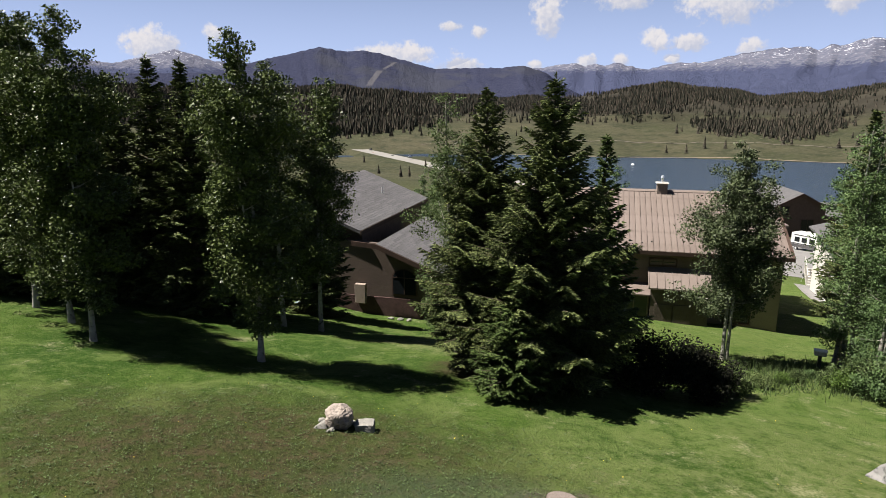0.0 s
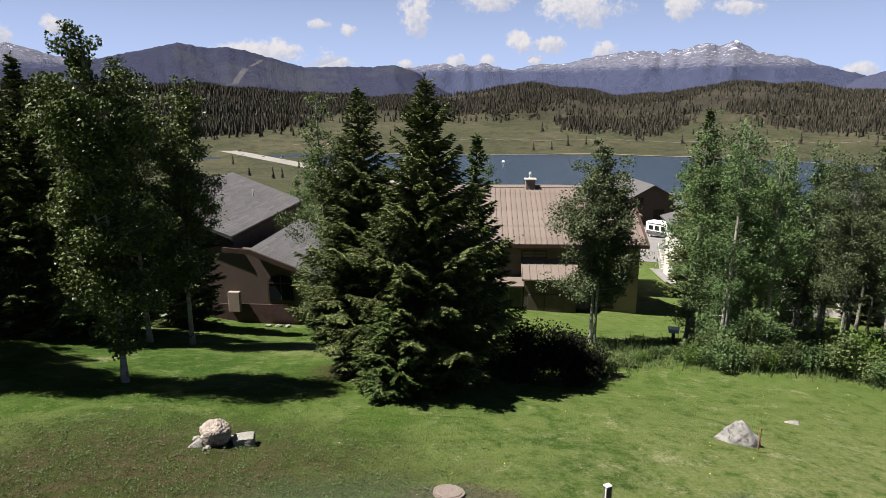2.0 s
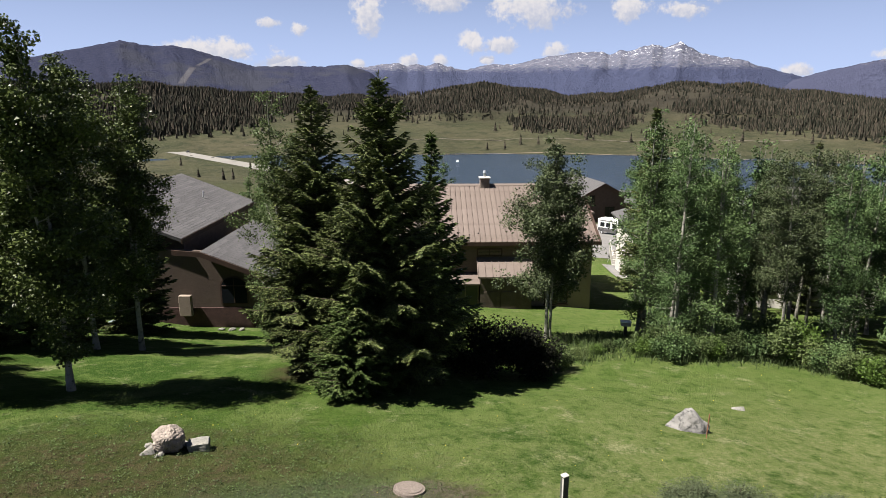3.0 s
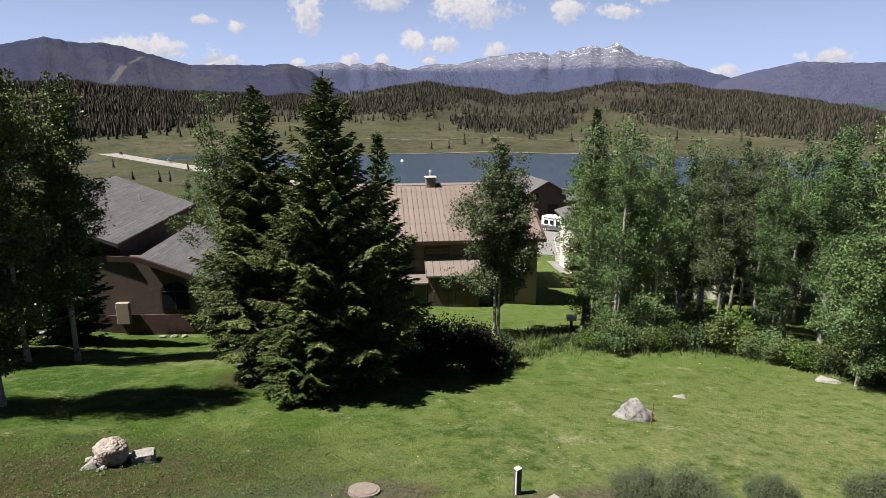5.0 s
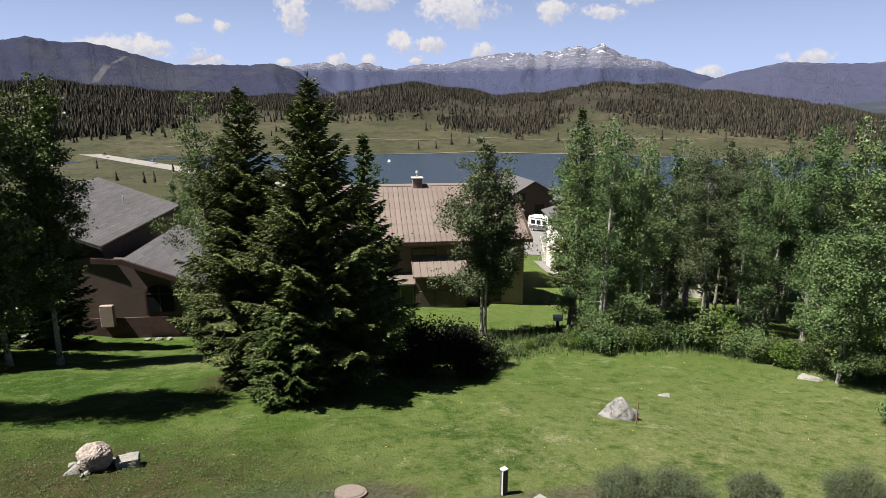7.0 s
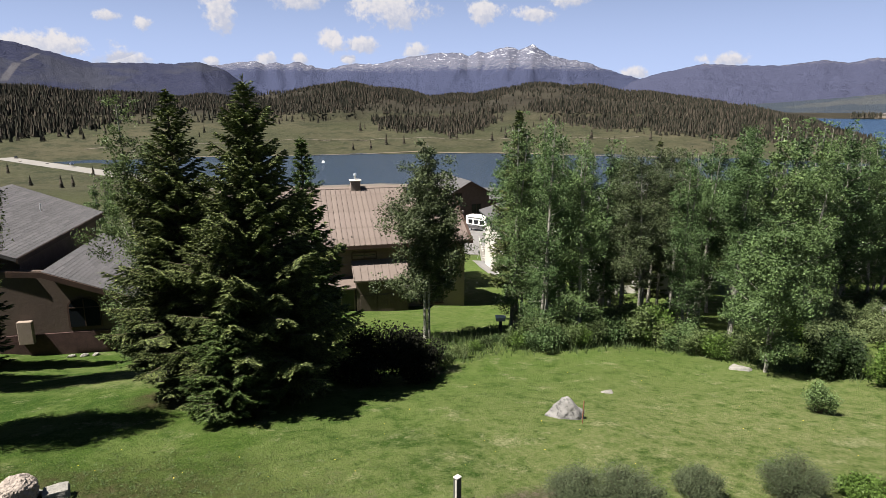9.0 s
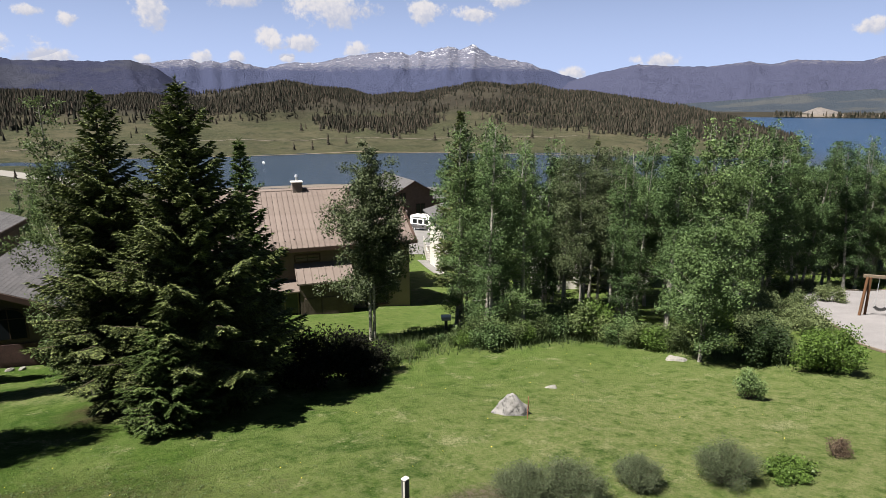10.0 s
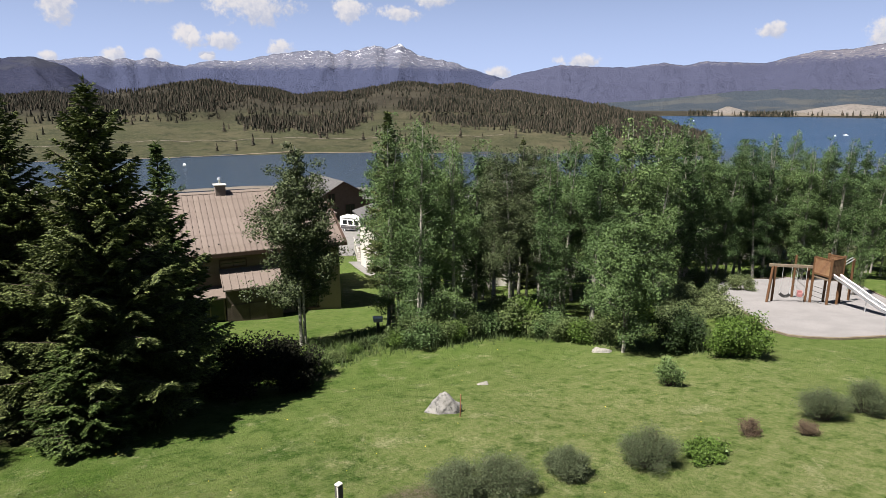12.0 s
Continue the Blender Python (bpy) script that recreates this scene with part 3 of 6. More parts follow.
def ridge(name, profile, r0, r1, zbase, mat, label, rough=1.0, seed=0, steps=0.2, rows=40, jag=0.25):
    """A mountain range whose skyline follows azimuth and elevation pairs."""
    a0, a1 = profile[0][0], profile[-1][0]
    az = np.arange(a0, a1 + steps / 2, steps)
    top = np.interp(az, [p[0] for p in profile], [p[1] for p in profile])
    verts, n = [], len(az)
    for k in range(rows + 6):
        v = k / (rows - 1)
        for i in range(n):
            a = radians(az[i])
            r = r0 + (r1 - r0) * min(v, 1.0) + max(0, v - 1) * (r1 - r0)
            p = Vector((math.sin(a) * r * .0012 + seed * 7.3, math.cos(a) * r * .0012, seed * 3.1))
            spur = noise.ridged_multi_fractal(p, 1.0, 2.1, 5, 1.0, 2.0) - 1.1
            fall = Vector((az[i] * 1.3 + 1.6 * noise.noise(p * 1.5), r * .002, seed * 2.3))
            spur = .28 * spur + .08 * noise.fractal(fall, 1.0, 2.1, 5)
            p2 = Vector((az[i] * 2.2 + seed, seed * 1.7, 0.0))
            tip = noise.fractal(p2, 0.9, 2.0, 5) * jag
            zc = 15 + r1 * math.tan(radians(top[i] + tip * min(1, max(0.0, top[i]) / 2) * min(v, 1.0) ** 5))
            f = v ** 1.25 if v <= 1 else max(0.0, 1 - (v - 1) * 9)
            wgt = min(1.0, 4 * v * (1 - min(v, 1.0)) + 0.0)
            z = zbase + (zc - zbase) * f + spur * rough * wgt * (zc - zbase) * 0.30
            verts.append((math.sin(a) * r, math.cos(a) * r, z))
    faces = []
    for k in range(rows + 5):
        for i in range(n - 1):
            faces.append((k * n + i, k * n + i + 1, (k + 1) * n + i + 1, (k + 1) * n + i))
    ob = new(name, mesh_from(name, verts, faces, mat, True))
    tagged(ob, label, "mountain", kind="structure")
    return ob


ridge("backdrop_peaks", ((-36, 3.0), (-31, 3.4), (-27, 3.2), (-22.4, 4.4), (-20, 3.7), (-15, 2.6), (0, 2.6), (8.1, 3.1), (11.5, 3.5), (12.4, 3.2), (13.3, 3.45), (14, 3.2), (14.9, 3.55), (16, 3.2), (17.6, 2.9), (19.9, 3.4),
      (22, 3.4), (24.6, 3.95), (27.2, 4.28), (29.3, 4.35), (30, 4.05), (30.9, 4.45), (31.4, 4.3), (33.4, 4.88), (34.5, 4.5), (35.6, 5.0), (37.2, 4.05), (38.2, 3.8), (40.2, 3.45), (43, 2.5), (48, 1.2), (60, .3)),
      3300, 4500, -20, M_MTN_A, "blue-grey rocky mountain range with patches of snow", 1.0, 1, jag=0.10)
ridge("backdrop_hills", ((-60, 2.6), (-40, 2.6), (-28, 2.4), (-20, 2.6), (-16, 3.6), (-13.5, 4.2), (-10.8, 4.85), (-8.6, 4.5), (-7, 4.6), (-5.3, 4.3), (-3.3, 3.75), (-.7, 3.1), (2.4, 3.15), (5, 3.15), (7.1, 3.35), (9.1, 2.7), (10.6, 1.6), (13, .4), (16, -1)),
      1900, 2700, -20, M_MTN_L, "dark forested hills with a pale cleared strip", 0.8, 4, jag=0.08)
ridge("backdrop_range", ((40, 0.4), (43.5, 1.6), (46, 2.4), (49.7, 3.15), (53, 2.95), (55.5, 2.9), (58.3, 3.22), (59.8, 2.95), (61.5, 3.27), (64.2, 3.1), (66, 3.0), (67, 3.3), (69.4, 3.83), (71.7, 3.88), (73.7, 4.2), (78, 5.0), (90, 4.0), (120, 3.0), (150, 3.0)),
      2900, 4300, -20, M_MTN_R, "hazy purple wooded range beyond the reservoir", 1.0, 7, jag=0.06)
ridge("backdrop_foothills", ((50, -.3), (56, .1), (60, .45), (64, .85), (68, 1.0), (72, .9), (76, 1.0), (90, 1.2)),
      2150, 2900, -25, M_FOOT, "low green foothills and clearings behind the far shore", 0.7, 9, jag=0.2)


ridge("backdrop_sandbank", ((61.4, -1.2), (62.2, -.85), (63.5, -.3), (64.6, -.6), (65.6, -.95), (66.8, -1.1), (68.1, -.75), (70, -.4), (72.1, -.1), (74, -.3), (80, -.5)), 2035, 2160, -25.5, M_BANK, "pale eroded sand bank on the far shore", 0.6, 12, steps=.2, rows=14, jag=.1)


def strip(name, centre, width, lift, mat, label, category, kind="structure", step=4.0, level=None):
    """A band laid along a line of plan points, following the ground."""
    pts = [Vector((*p, 0)) for p in centre]
    fine = []
    for a, b in zip(pts, pts[1:]):
        k = max(1, int((b - a).length / step))
        fine += [a.lerp(b, i / k) for i in range(k)]
    fine.append(pts[-1])
    cols = 5
    verts, faces = [], []
    for i, p in enumerate(fine):
        d = (fine[min(i + 1, len(fine) - 1)] - fine[max(i - 1, 0)]).normalized()
        s = Vector((d.y, -d.x, 0))
        for c in range(cols):
            q = p + s * width * (c / (cols - 1) - .5)
            verts.append((q.x, q.y, (level if level is not None else max(gz(q.x, q.y), LAKE_Z)) + lift))
    for i in range(len(fine) - 1):
        for c in range(cols - 1):
            faces.append((i * cols + c, i * cols + c + 1, (i + 1) * cols + c + 1, (i + 1) * cols + c))
    return tagged(new(name, mesh_from(name, verts, faces, mat, True)), label, category, kind=kind)


def polar(az, r):
    return (math.sin(radians(az)) * r, math.cos(radians(az)) * r)


ROUTE = [polar(-16, 800), polar(-8.2, 560), polar(-5, 470), polar(-2, 410), polar(2, 350), polar(8, 300), polar(14, 280)]
strip("road_highway", ROUTE, 13, .3, M_HIGHWAY, "pale two-lane highway crossing the grass by the lake", "road", step=14, level=-22.4)


def road_bank(line, half, foot, top, base):
    """A grassed bank with sloping sides under the highway."""
    verts, faces = [], []
    for i, p in enumerate(line):
        a, b = line[max(i - 1, 0)], line[min(i + 1, len(line) - 1)]
        d = Vector((b[0] - a[0], b[1] - a[1], 0)).normalized()
        n = Vector((d.y, -d.x, 0))
        for off, z in ((-foot, base), (-half, top), (half, top), (foot, base)):
            verts.append((p[0] + n.x * off, p[1] + n.y * off, z))
    for i in range(len(line) - 1):
        for c in range(3):
            faces.append((i * 4 + c, i * 4 + c + 1, i * 4 + c + 5, i * 4 + c + 4))
    tagged(new("road_embankment", mesh_from("road_embankment", verts, faces, M_GROUND, True)), "grassy bank carrying the highway past the water", "embankment", kind="structure")


road_bank(ROUTE, 9.0, 19.0, -22.3, -26.0)
strip("road_track", [polar(-2, 575), polar(4, 585), polar(12, 592), polar(22, 598), polar(34, 600), polar(45, 620)], 2, 0.25, M_SAND, "narrow dirt track across the meadow", "track", step=12)
for nm, line, wd in (("shore_near", [polar(10, 296), polar(16, 302), polar(22, 306), polar(27, 300)], 10), ("shore_far", [polar(61.5, 2040), polar(65, 2060), polar(70, 2060), polar(76, 2080)], 60)):
    strip(nm, line, wd, 1.2, M_SAND, "pale sandy lake shore", "beach", step=20)
strip("shore_bank", [polar(6, 517), polar(15, 505), polar(24, 520), polar(33, 518), polar(42, 505), polar(50, 512)], 3, 0.3, M_TIMBER, "thin pale bank along the water's edge", "beach", step=14)


# ---------------------------------------------------------------- trees and bushes


def tube(path, radii, sides=7):
    """Verts and faces of a tapered limb."""
    vs, fs = [], []
    for i, (p, r) in enumerate(zip(path, radii)):
        d = (Vector(path[min(i + 1, len(path) - 1)]) - Vector(path[max(i - 1, 0)])).normalized()
        u = d.orthogonal().normalized()
        w = d.cross(u)
        for k in range(sides):
            t = 2 * math.pi * k / sides
            q = Vector(p) + (u * math.cos(t) + w * math.sin(t)) * r
            vs.append(tuple(q))
    for i in range(len(path) - 1):
        for k in range(sides):
            k2 = (k + 1) % sides
            fs.append((i * sides + k, i * sides + k2, (i + 1) * sides + k2, (i + 1) * sides + k))
    return vs, fs


def join(parts):
    vs, fs = [], []
    for v, f in parts:
        o = len(vs)
        vs += v
        fs += [tuple(i + o for i in q) for q in f]
    return vs, fs


def leaf_mesh(name, pts, size, mat, rs, up=0.7, ratio=0.9):
    """Diamond-shaped folded leaves at pts, turned at random."""
    n = len(pts)
    pts = np.asarray(pts)
    nn = rs.normal(size=(n, 3)) * .75
    nn[:, 2] += up
    nn /= np.linalg.norm(nn, axis=1)[:, None]
    d = np.cross(nn, rs.normal(size=(n, 3)))
    d /= np.linalg.norm(d, axis=1)[:, None]
    e = np.cross(nn, d)
    s = (size * rs.uniform(.6, 1.3, n))[:, None]
    a = pts - d * s * .5
    c = pts + d * s * .5
    b = pts + e * s * .55 * ratio + nn * s * .12 - d * s * .1
    verts = np.stack([a - e * s * .35 * ratio, b, c], 1).reshape(-1, 3)
    return mesh_from(name, verts, np.arange(3 * n).reshape(n, 3), mat)


def puff(rs, n, sd):
    """Offsets round a twig, with no far strays."""
    return np.clip(rs.normal(0, 1, (n, 3)), -1.7, 1.7) * np.array(sd)


def aspen(seed, height=9.0, spread=1.6, leaves=9000, stems=1, mat=None, bare=.18, size=.13, taper=1.7, forks=0):
    """Trunk, forked leaders, limbs and a loose crown. Returns (trunk mesh, crown mesh)."""
    rs = np.random.default_rng(seed)
    wood, pts, axes = [], [], []
    k = 14
    for sidx in range(stems):
        off = np.array([rs.uniform(-.3, .3), rs.uniform(-.3, .3), 0]) if stems > 1 else np.zeros(3)
        lean = rs.normal(0, .03, 2)
        H = height * (1 if sidx == 0 else rs.uniform(.75, .95))
        path, ph = [], rs.uniform(0, 6)
        for i in range(k + 1):
            t = i / k
            path.append((off[0] + lean[0] * H * t + .08 * math.sin(3 * t + ph), off[1] + lean[1] * H * t + .08 * math.cos(2.5 * t + ph), H * t * .97))
        rad = [max(.012, .0085 * H * (1 - t / k) ** .8 + .008) for t in range(k + 1)]
        rad[0] *= 1.35
        wood.append(tube(path, rad, 8))
        axes.append((path, H, bare, 1.0))
        for f in range(forks):
            i0 = int(k * rs.uniform(.3, .5))
            an = rs.uniform(0, 2 * math.pi)
            go = spread * rs.uniform(.4, .65)
            rise = H * rs.uniform(.80, .97) - path[i0][2]
            fork = [(path[i0][0] + math.cos(an) * go * (u / k) ** .7, path[i0][1] + math.sin(an) * go * (u / k) ** .7, path[i0][2] + rise * u / k) for u in range(k + 1)]
            wood.append(tube(fork, [max(.010, .0045 * H * (1 - u / k) ** .8) for u in range(k + 1)], 6))
            axes.append((fork, rise, .12, .62))
    share = sum(ax[1] * ax[3] for ax in axes)
    for path, H, low, wide in axes:
        nb = int(34 * H / 9)
        for b in range(nb):
            t = low + (1 - low) * (b + rs.uniform(0, 1)) / nb
            i = min(k - 1, int(t * k))
            base = np.array(path[i]) * (1 - (t * k - i)) + np.array(path[i + 1]) * (t * k - i)
            w0 = (t - low) / (1 - low)
            shape = (min(1.0, .55 + 1.5 * w0) * (1 - w0 ** taper) + .10) * rs.uniform(.55, 1.15)
            L = spread * wide * shape * (1.1 if t < .75 else .9)
            an = rs.uniform(0, 2 * math.pi)
            rise = rs.uniform(.15, .9) if t > .35 else rs.uniform(-.25, .45)
            d = np.array([math.cos(an), math.sin(an), rise])
            d /= np.linalg.norm(d)
            bp = [tuple(base + d * L * u + np.array([0, 0, .18 * L * u * u])) for u in (0, .35, .7, 1.0)]
            wood.append(tube(bp, [.028 * (1 - .6 * t), .02 * (1 - .6 * t), .012, .005], 3))
            m = max(3, int(6 * L))
            for q in range(m):
                u = rs.uniform(.25, 1.05)
                c = base + d * L * u + np.array([0, 0, .18 * L * u * u]) + np.clip(rs.normal(0, 1, 3), -1.5, 1.5) * (.14 + .12 * L * (1 - abs(u - .6)))
                kk = int(leaves * (H * wide / share) / (nb * m) * L / (.68 * spread * wide) * rs.uniform(.4, 1.6))
                pts.append(c + puff(rs, kk, np.array((1, 1, .75)) * (.085 + .095 * shape)))
    v, f = join(wood)
    P = np.concatenate(pts)
    P = P[P[:, 2] > .5]
    return mesh_from("trunk", v, f, M_BARK_W, True), leaf_mesh("crown", P, size, mat or M_ASPEN, rs)


def spruce(seed, height=9.5, radius=2.1, mat=None, dens=1.0, low=.03, tuft=1.0, fine=1.0):
    """Trunk and whorled, drooping boughs covered in flat needle sprays."""
    rs = np.random.default_rng(seed)
    wood = [tube([(0, 0, -.2), (.03, 0, height * .4), (0, .03, height * .75), (0, 0, height)], [.017 * height, .012 * height, .006 * height, .008], 8)]
    V = []
    h = height * low
    while h < height * .985:
        t = h / height
        R = radius * rs.uniform(.82, 1.12) * (1 - t) ** .8 * (1 - .45 * max(0, .16 - t) / .16)
        nb = max(4, int((8.5 if t < .7 else 6) * dens))
        a0 = rs.uniform(0, 6.28)
        for b in range(nb):
            an = a0 + 6.283 * b / nb + rs.normal(0, .18)
            L = R * rs.uniform(.5, 1.28)
            if L < .12:
                L = .12
            droop = -.30 + .75 * t + rs.normal(0, .08)
            out = np.array([math.cos(an), math.sin(an), 0])
            side = np.array([-math.sin(an), math.cos(an), 0])
            z0 = h + rs.normal(0, .05)

            def on(u):
                return out * (L * u) + np.array([0, 0, z0 + droop * L * u + .24 * L * u * u])
            if L > .5:
                wood.append(tube([tuple(on(0)), tuple(on(.5)), tuple(on(.95))], [.022, .014, .005], 4))
            n = max(4, int(L / (.075 * fine) * tuft))
            for i in range(n):
                u = .12 + .9 * (i + rs.uniform(0, 1)) / n
                c = on(u)
                w = (.10 + .36 * L * max(0.0, 1 - u) ** .7 * (.35 + u)) * rs.uniform(.7, 1.2)
                for sg in (-1, 1):
                    d = out * rs.uniform(.55, .95) + side * sg * rs.uniform(.6, 1.0) + np.array([0, 0, rs.normal(-.12, .18)])
                    d /= np.linalg.norm(d)
                    nrm = np.array([rs.normal(0, .35), rs.normal(0, .35), 1.0])
                    e = np.cross(d, nrm)
                    e /= np.linalg.norm(e)
                    m_ = max(1, int(w / (.13 * fine)))
                    for j in range(m_):
                        p0 = c + d * w * j / m_
                        p1 = c + d * w * (j + 1.35) / m_
                        ww = (.026 + .016 * rs.uniform()) * fine
                        sag = np.array([0, 0, -.02 * j])
                        V.append((p0 + e * ww + sag, p1 + sag, p0 - e * ww + sag))
                        V.append((p0 + np.array([0, 0, ww]) + sag, p1 + sag, p0 - np.array([0, 0, ww * 1.2]) + sag))
                        V.append((p0 + e * ww * 2.4 + d * .05 + sag, p0 - d * .03 + sag, p0 + e * ww * .4 + d * .07 + sag))
                        V.append((p0 - e * ww * 2.4 + d * .05 + sag, p0 - d * .03 + sag, p0 - e * ww * .4 + d * .07 + sag))
            tip = on(1.0)
            V.append((tip + side * .035, tip + out * .2, tip - side * .035))
        h += height * (.021 if t < .6 else .019) * rs.uniform(.75, 1.25) / dens ** .5
    for k in range(14):
        an = rs.uniform(0, 6.28)
        b0 = np.array([0, 0, height * rs.uniform(.93, 1.0)])
        o = np.array([math.cos(an) * .12, math.sin(an) * .12, .12])
        V.append((b0 + [.025, 0, 0], b0 + o, b0 - [.025, 0, 0]))
    v, f = join(wood)
    A = np.array(V)
    return mesh_from("trunk", v, f, M_BARK_D, True), mesh_from("crown", A.reshape(-1, 3), np.arange(len(A) * 3).reshape(-1, 3), mat or M_SPRUCE)


def bush(seed, rx, ry, h, leaves, mat, size=.08, stems=14, wood=None, hollow=.35, up=.7):
    """Twigs and leaves filling an uneven dome."""
    rs = np.random.default_rng(seed)
    tw, pts = [], []
    for i in range(stems):
        an, q = rs.uniform(0, 6.28), math.sqrt(rs.uniform(0, 1))
        topz = h * rs.uniform(.7, 1.12) * math.sqrt(max(.12, 1 - .75 * q * q))
        end = np.array([math.cos(an) * q * rx * .95, math.sin(an) * q * ry * .95, topz])
        mid = end * np.array([.55, .55, .5])
        tw.append(tube([(end[0] * .12, end[1] * .12, -.1), tuple(mid), tuple(end)], [.02, .012, .004], 4))
        k = leaves // stems
        u = rs.uniform(hollow, 1.0, k) ** .8
        c = np.where(u[:, None] < .5, mid * (u[:, None] / .5), mid + (end - mid) * ((u[:, None] - .5) / .5))
        pts.append(c + puff(rs, k, (rx * .17, ry * .17, h * .11)))
    P = np.concatenate(pts)
    P[:, 2] = np.abs(P[:, 2]) + .02
    v, f = join(tw)
    return mesh_from("stems", v, f, wood or M_BARK_D, True), leaf_mesh("foliage", P, size, mat, rs, up)


def plant(name, meshes, x, y, label, category, turn=0.0, scale=1.0, group="", tall=1.0, names=("trunk", "crown"), sink=0.05):
    ob = thing(name, pose(x, y, gz(x, y) - sink, 0, 0, turn) @ Matrix.Diagonal((scale, scale, scale * tall, 1)), label, category, group)
    for nm, me in zip(names, meshes):
        part(nm, me, None, ob)
    return ob


def top_at(x, y, el):
    """Height of a tree at x, y whose tip stands at that angle over the horizon of an eye at 15 m."""
    return 15 + math.hypot(x, y) * math.tan(radians(el)) - gz(x, y)


# tall trees round the lawn
asp_a = aspen(11, 9.0, 1.2, 42000, 1, M_ASPEN_D, .13, .084, 7.0, 2)
asp_b = aspen(12, 9.0, 1.05, 28000, 1, M_ASPEN_D, .18, .084, 4.0, 1)
asp_c = aspen(13, 9.0, 1.05, 21000, 1, M_ASPEN, .12, .070, 2.2)
asp_d = aspen(14, 9.0, 1.0, 17500, 1, M_ASPEN, .20, .070, 2.4)
asp_e = aspen(15, 9.0, 1.1, 23500, 2, M_ASPEN, .05, .070, 2.0)
asp_h = aspen(17, 9.0, 1.1, 17000, 1, M_ASPEN_M, .30, .075, 2.2)
asp_k = aspen(18, 9.0, 1.1, 8200, 1, M_ASPEN, .15, .11, 2.2)
asp_l = aspen(20, 9.0, 1.05, 7400, 2, M_ASPEN, .22, .11, 2.2)
asp_m = aspen(16, 8.0, 1.5, 44000, 2, M_ASPEN_M, .23, .088, 3.0, 1)
LEFT_ASPENS = ((-11.5, 18.1, 7.0, asp_a, 180), (-10.0, 16.7, 7.5, asp_a, 235), (-5.22, 16.55, 6.6, asp_a, 200), (-6.1, 22.85, 4.2, asp_b, 141), (-4.8, 23.2, 2.9, asp_b, 250),
               (-13.4, 19.6, 7.0, asp_a, 290), (-14.6, 21.6, 6.4, asp_b, 329))
for x, y, el, me, turn in LEFT_ASPENS:
    s = top_at(x, y, el) / 9.0
    plant("aspen_tree", me, x, y, "tall aspen with pale trunk and dense dark crown", "tree", turn, s, "aspens beside the lawn")
# the last spruce, hidden by aspens, is put there to shade the house wall
for i, (x, y, el) in enumerate(((-10.8, 23.5, 4.0), (-9.4, 23.0, 3.8), (-12.4, 23.5, 2.6), (-7.9, 25.0, .2), (-14.4, 22.5, 3.0), (-16.4, 21.5, 3.0), (-6.1, 28.6, -2.0))):
    s = top_at(x, y, el)
    plant("spruce_tree", spruce(30 + i, s, 2.1, None, 1.15, .01, .85, 1.2), x, y, "tall dark spruce standing behind the aspens", "tree", 31 * i, 1.0, "dark spruces behind the aspens")

plant("spruce_tree", spruce(41, top_at(2.95, 16.75, 2.8), 2.6, None, 1.2, .02, 1.0, .72), 2.95, 16.75, "large full blue-green spruce with boughs sweeping the lawn", "tree", 10, 1.0, "spruce pair on the lawn")
plant("spruce_tree", spruce(42, top_at(1.3, 18.6, 1.75), 2.4, None, 1.05, .13, 1.0, .72), 1.3, 18.6, "large spruce with bare lower trunk beside its twin", "tree", 80, 1.0, "spruce pair on the lawn")
plant("spruce_tree", spruce(43, top_at(5.1, 19.5, -2.5), 1.45, M_SPRUCE_Y, .9, .03, 1.0, .85), 5.1, 19.5, "slimmer young spruce tucked behind a larger one", "tree", 20)
plant("spruce_tree", spruce(44, 2.7, 1.4, M_SPRUCE_Y, 1.0, .02, 1.0, .65), 1.95, 15.7, "small bright green young spruce under the large one", "tree", 50)
plant("aspen_tree", aspen(22, 9.0, 1.2, 38000, 2, M_SHRUB, .04, .070, 3.0), 0.45, 20.0, "leafy green aspen grown close against the spruces", "tree", 15, top_at(.45, 20.0, 1.4) / 9.0)
plant("aspen_tree", asp_m, 10.75, 22.45, "twin-stemmed aspen with an airy grey-green crown", "tree", 0, top_at(10.75, 22.45, -2.6) / 8.0)

# aspen grove
GROVE_TOP = ((33, -2.0), (34.6, -.5), (37.2, -.5), (38.7, -2.0), (42.5, -2.5), (44.3, -3.5), (46.6, -3.0), (49.6, -2.9), (52.3, -1.2), (55.8, -.5), (57.5, -.8), (61, -1.1), (62.5, -1.8), (65.6, -2.3), (68.3, -1.6), (70, -2.8), (73.2, -1.7), (75, -3.8), (90, -3.5))
GROVE_FRONT = ((33, 25), (40, 26), (47, 28), (52, 27.5), (57, 24.5), (60, 36), (62, 46), (66, 51), (76, 56), (90, 54))
placed = [(14.9, 19.7), (16.0, 18.9), (21.4, 23.2), (23.1, 23.7), (25.5, 22.6), (21.5, 18.3), polar(55, 31), polar(56.3, 33), polar(57.6, 35), polar(53.5, 34), polar(58.5, 38)]
gr = np.random.default_rng(21)
tries = 0
while len(placed) < 104 and tries < 6000:
    tries += 1
    az = gr.uniform(34, 80)
    fr = np.interp(az, [p[0] for p in GROVE_FRONT], [p[1] for p in GROVE_FRONT])
    r = fr + gr.uniform(0, 1) ** 1.3 * 17
    x, y = polar(az, r)
    if all((x - a) ** 2 + (y - b) ** 2 > 1.55 ** 2 for a, b in placed):
        placed.append((x, y))
kinds = (asp_e, asp_e, asp_c, asp_d, asp_c)
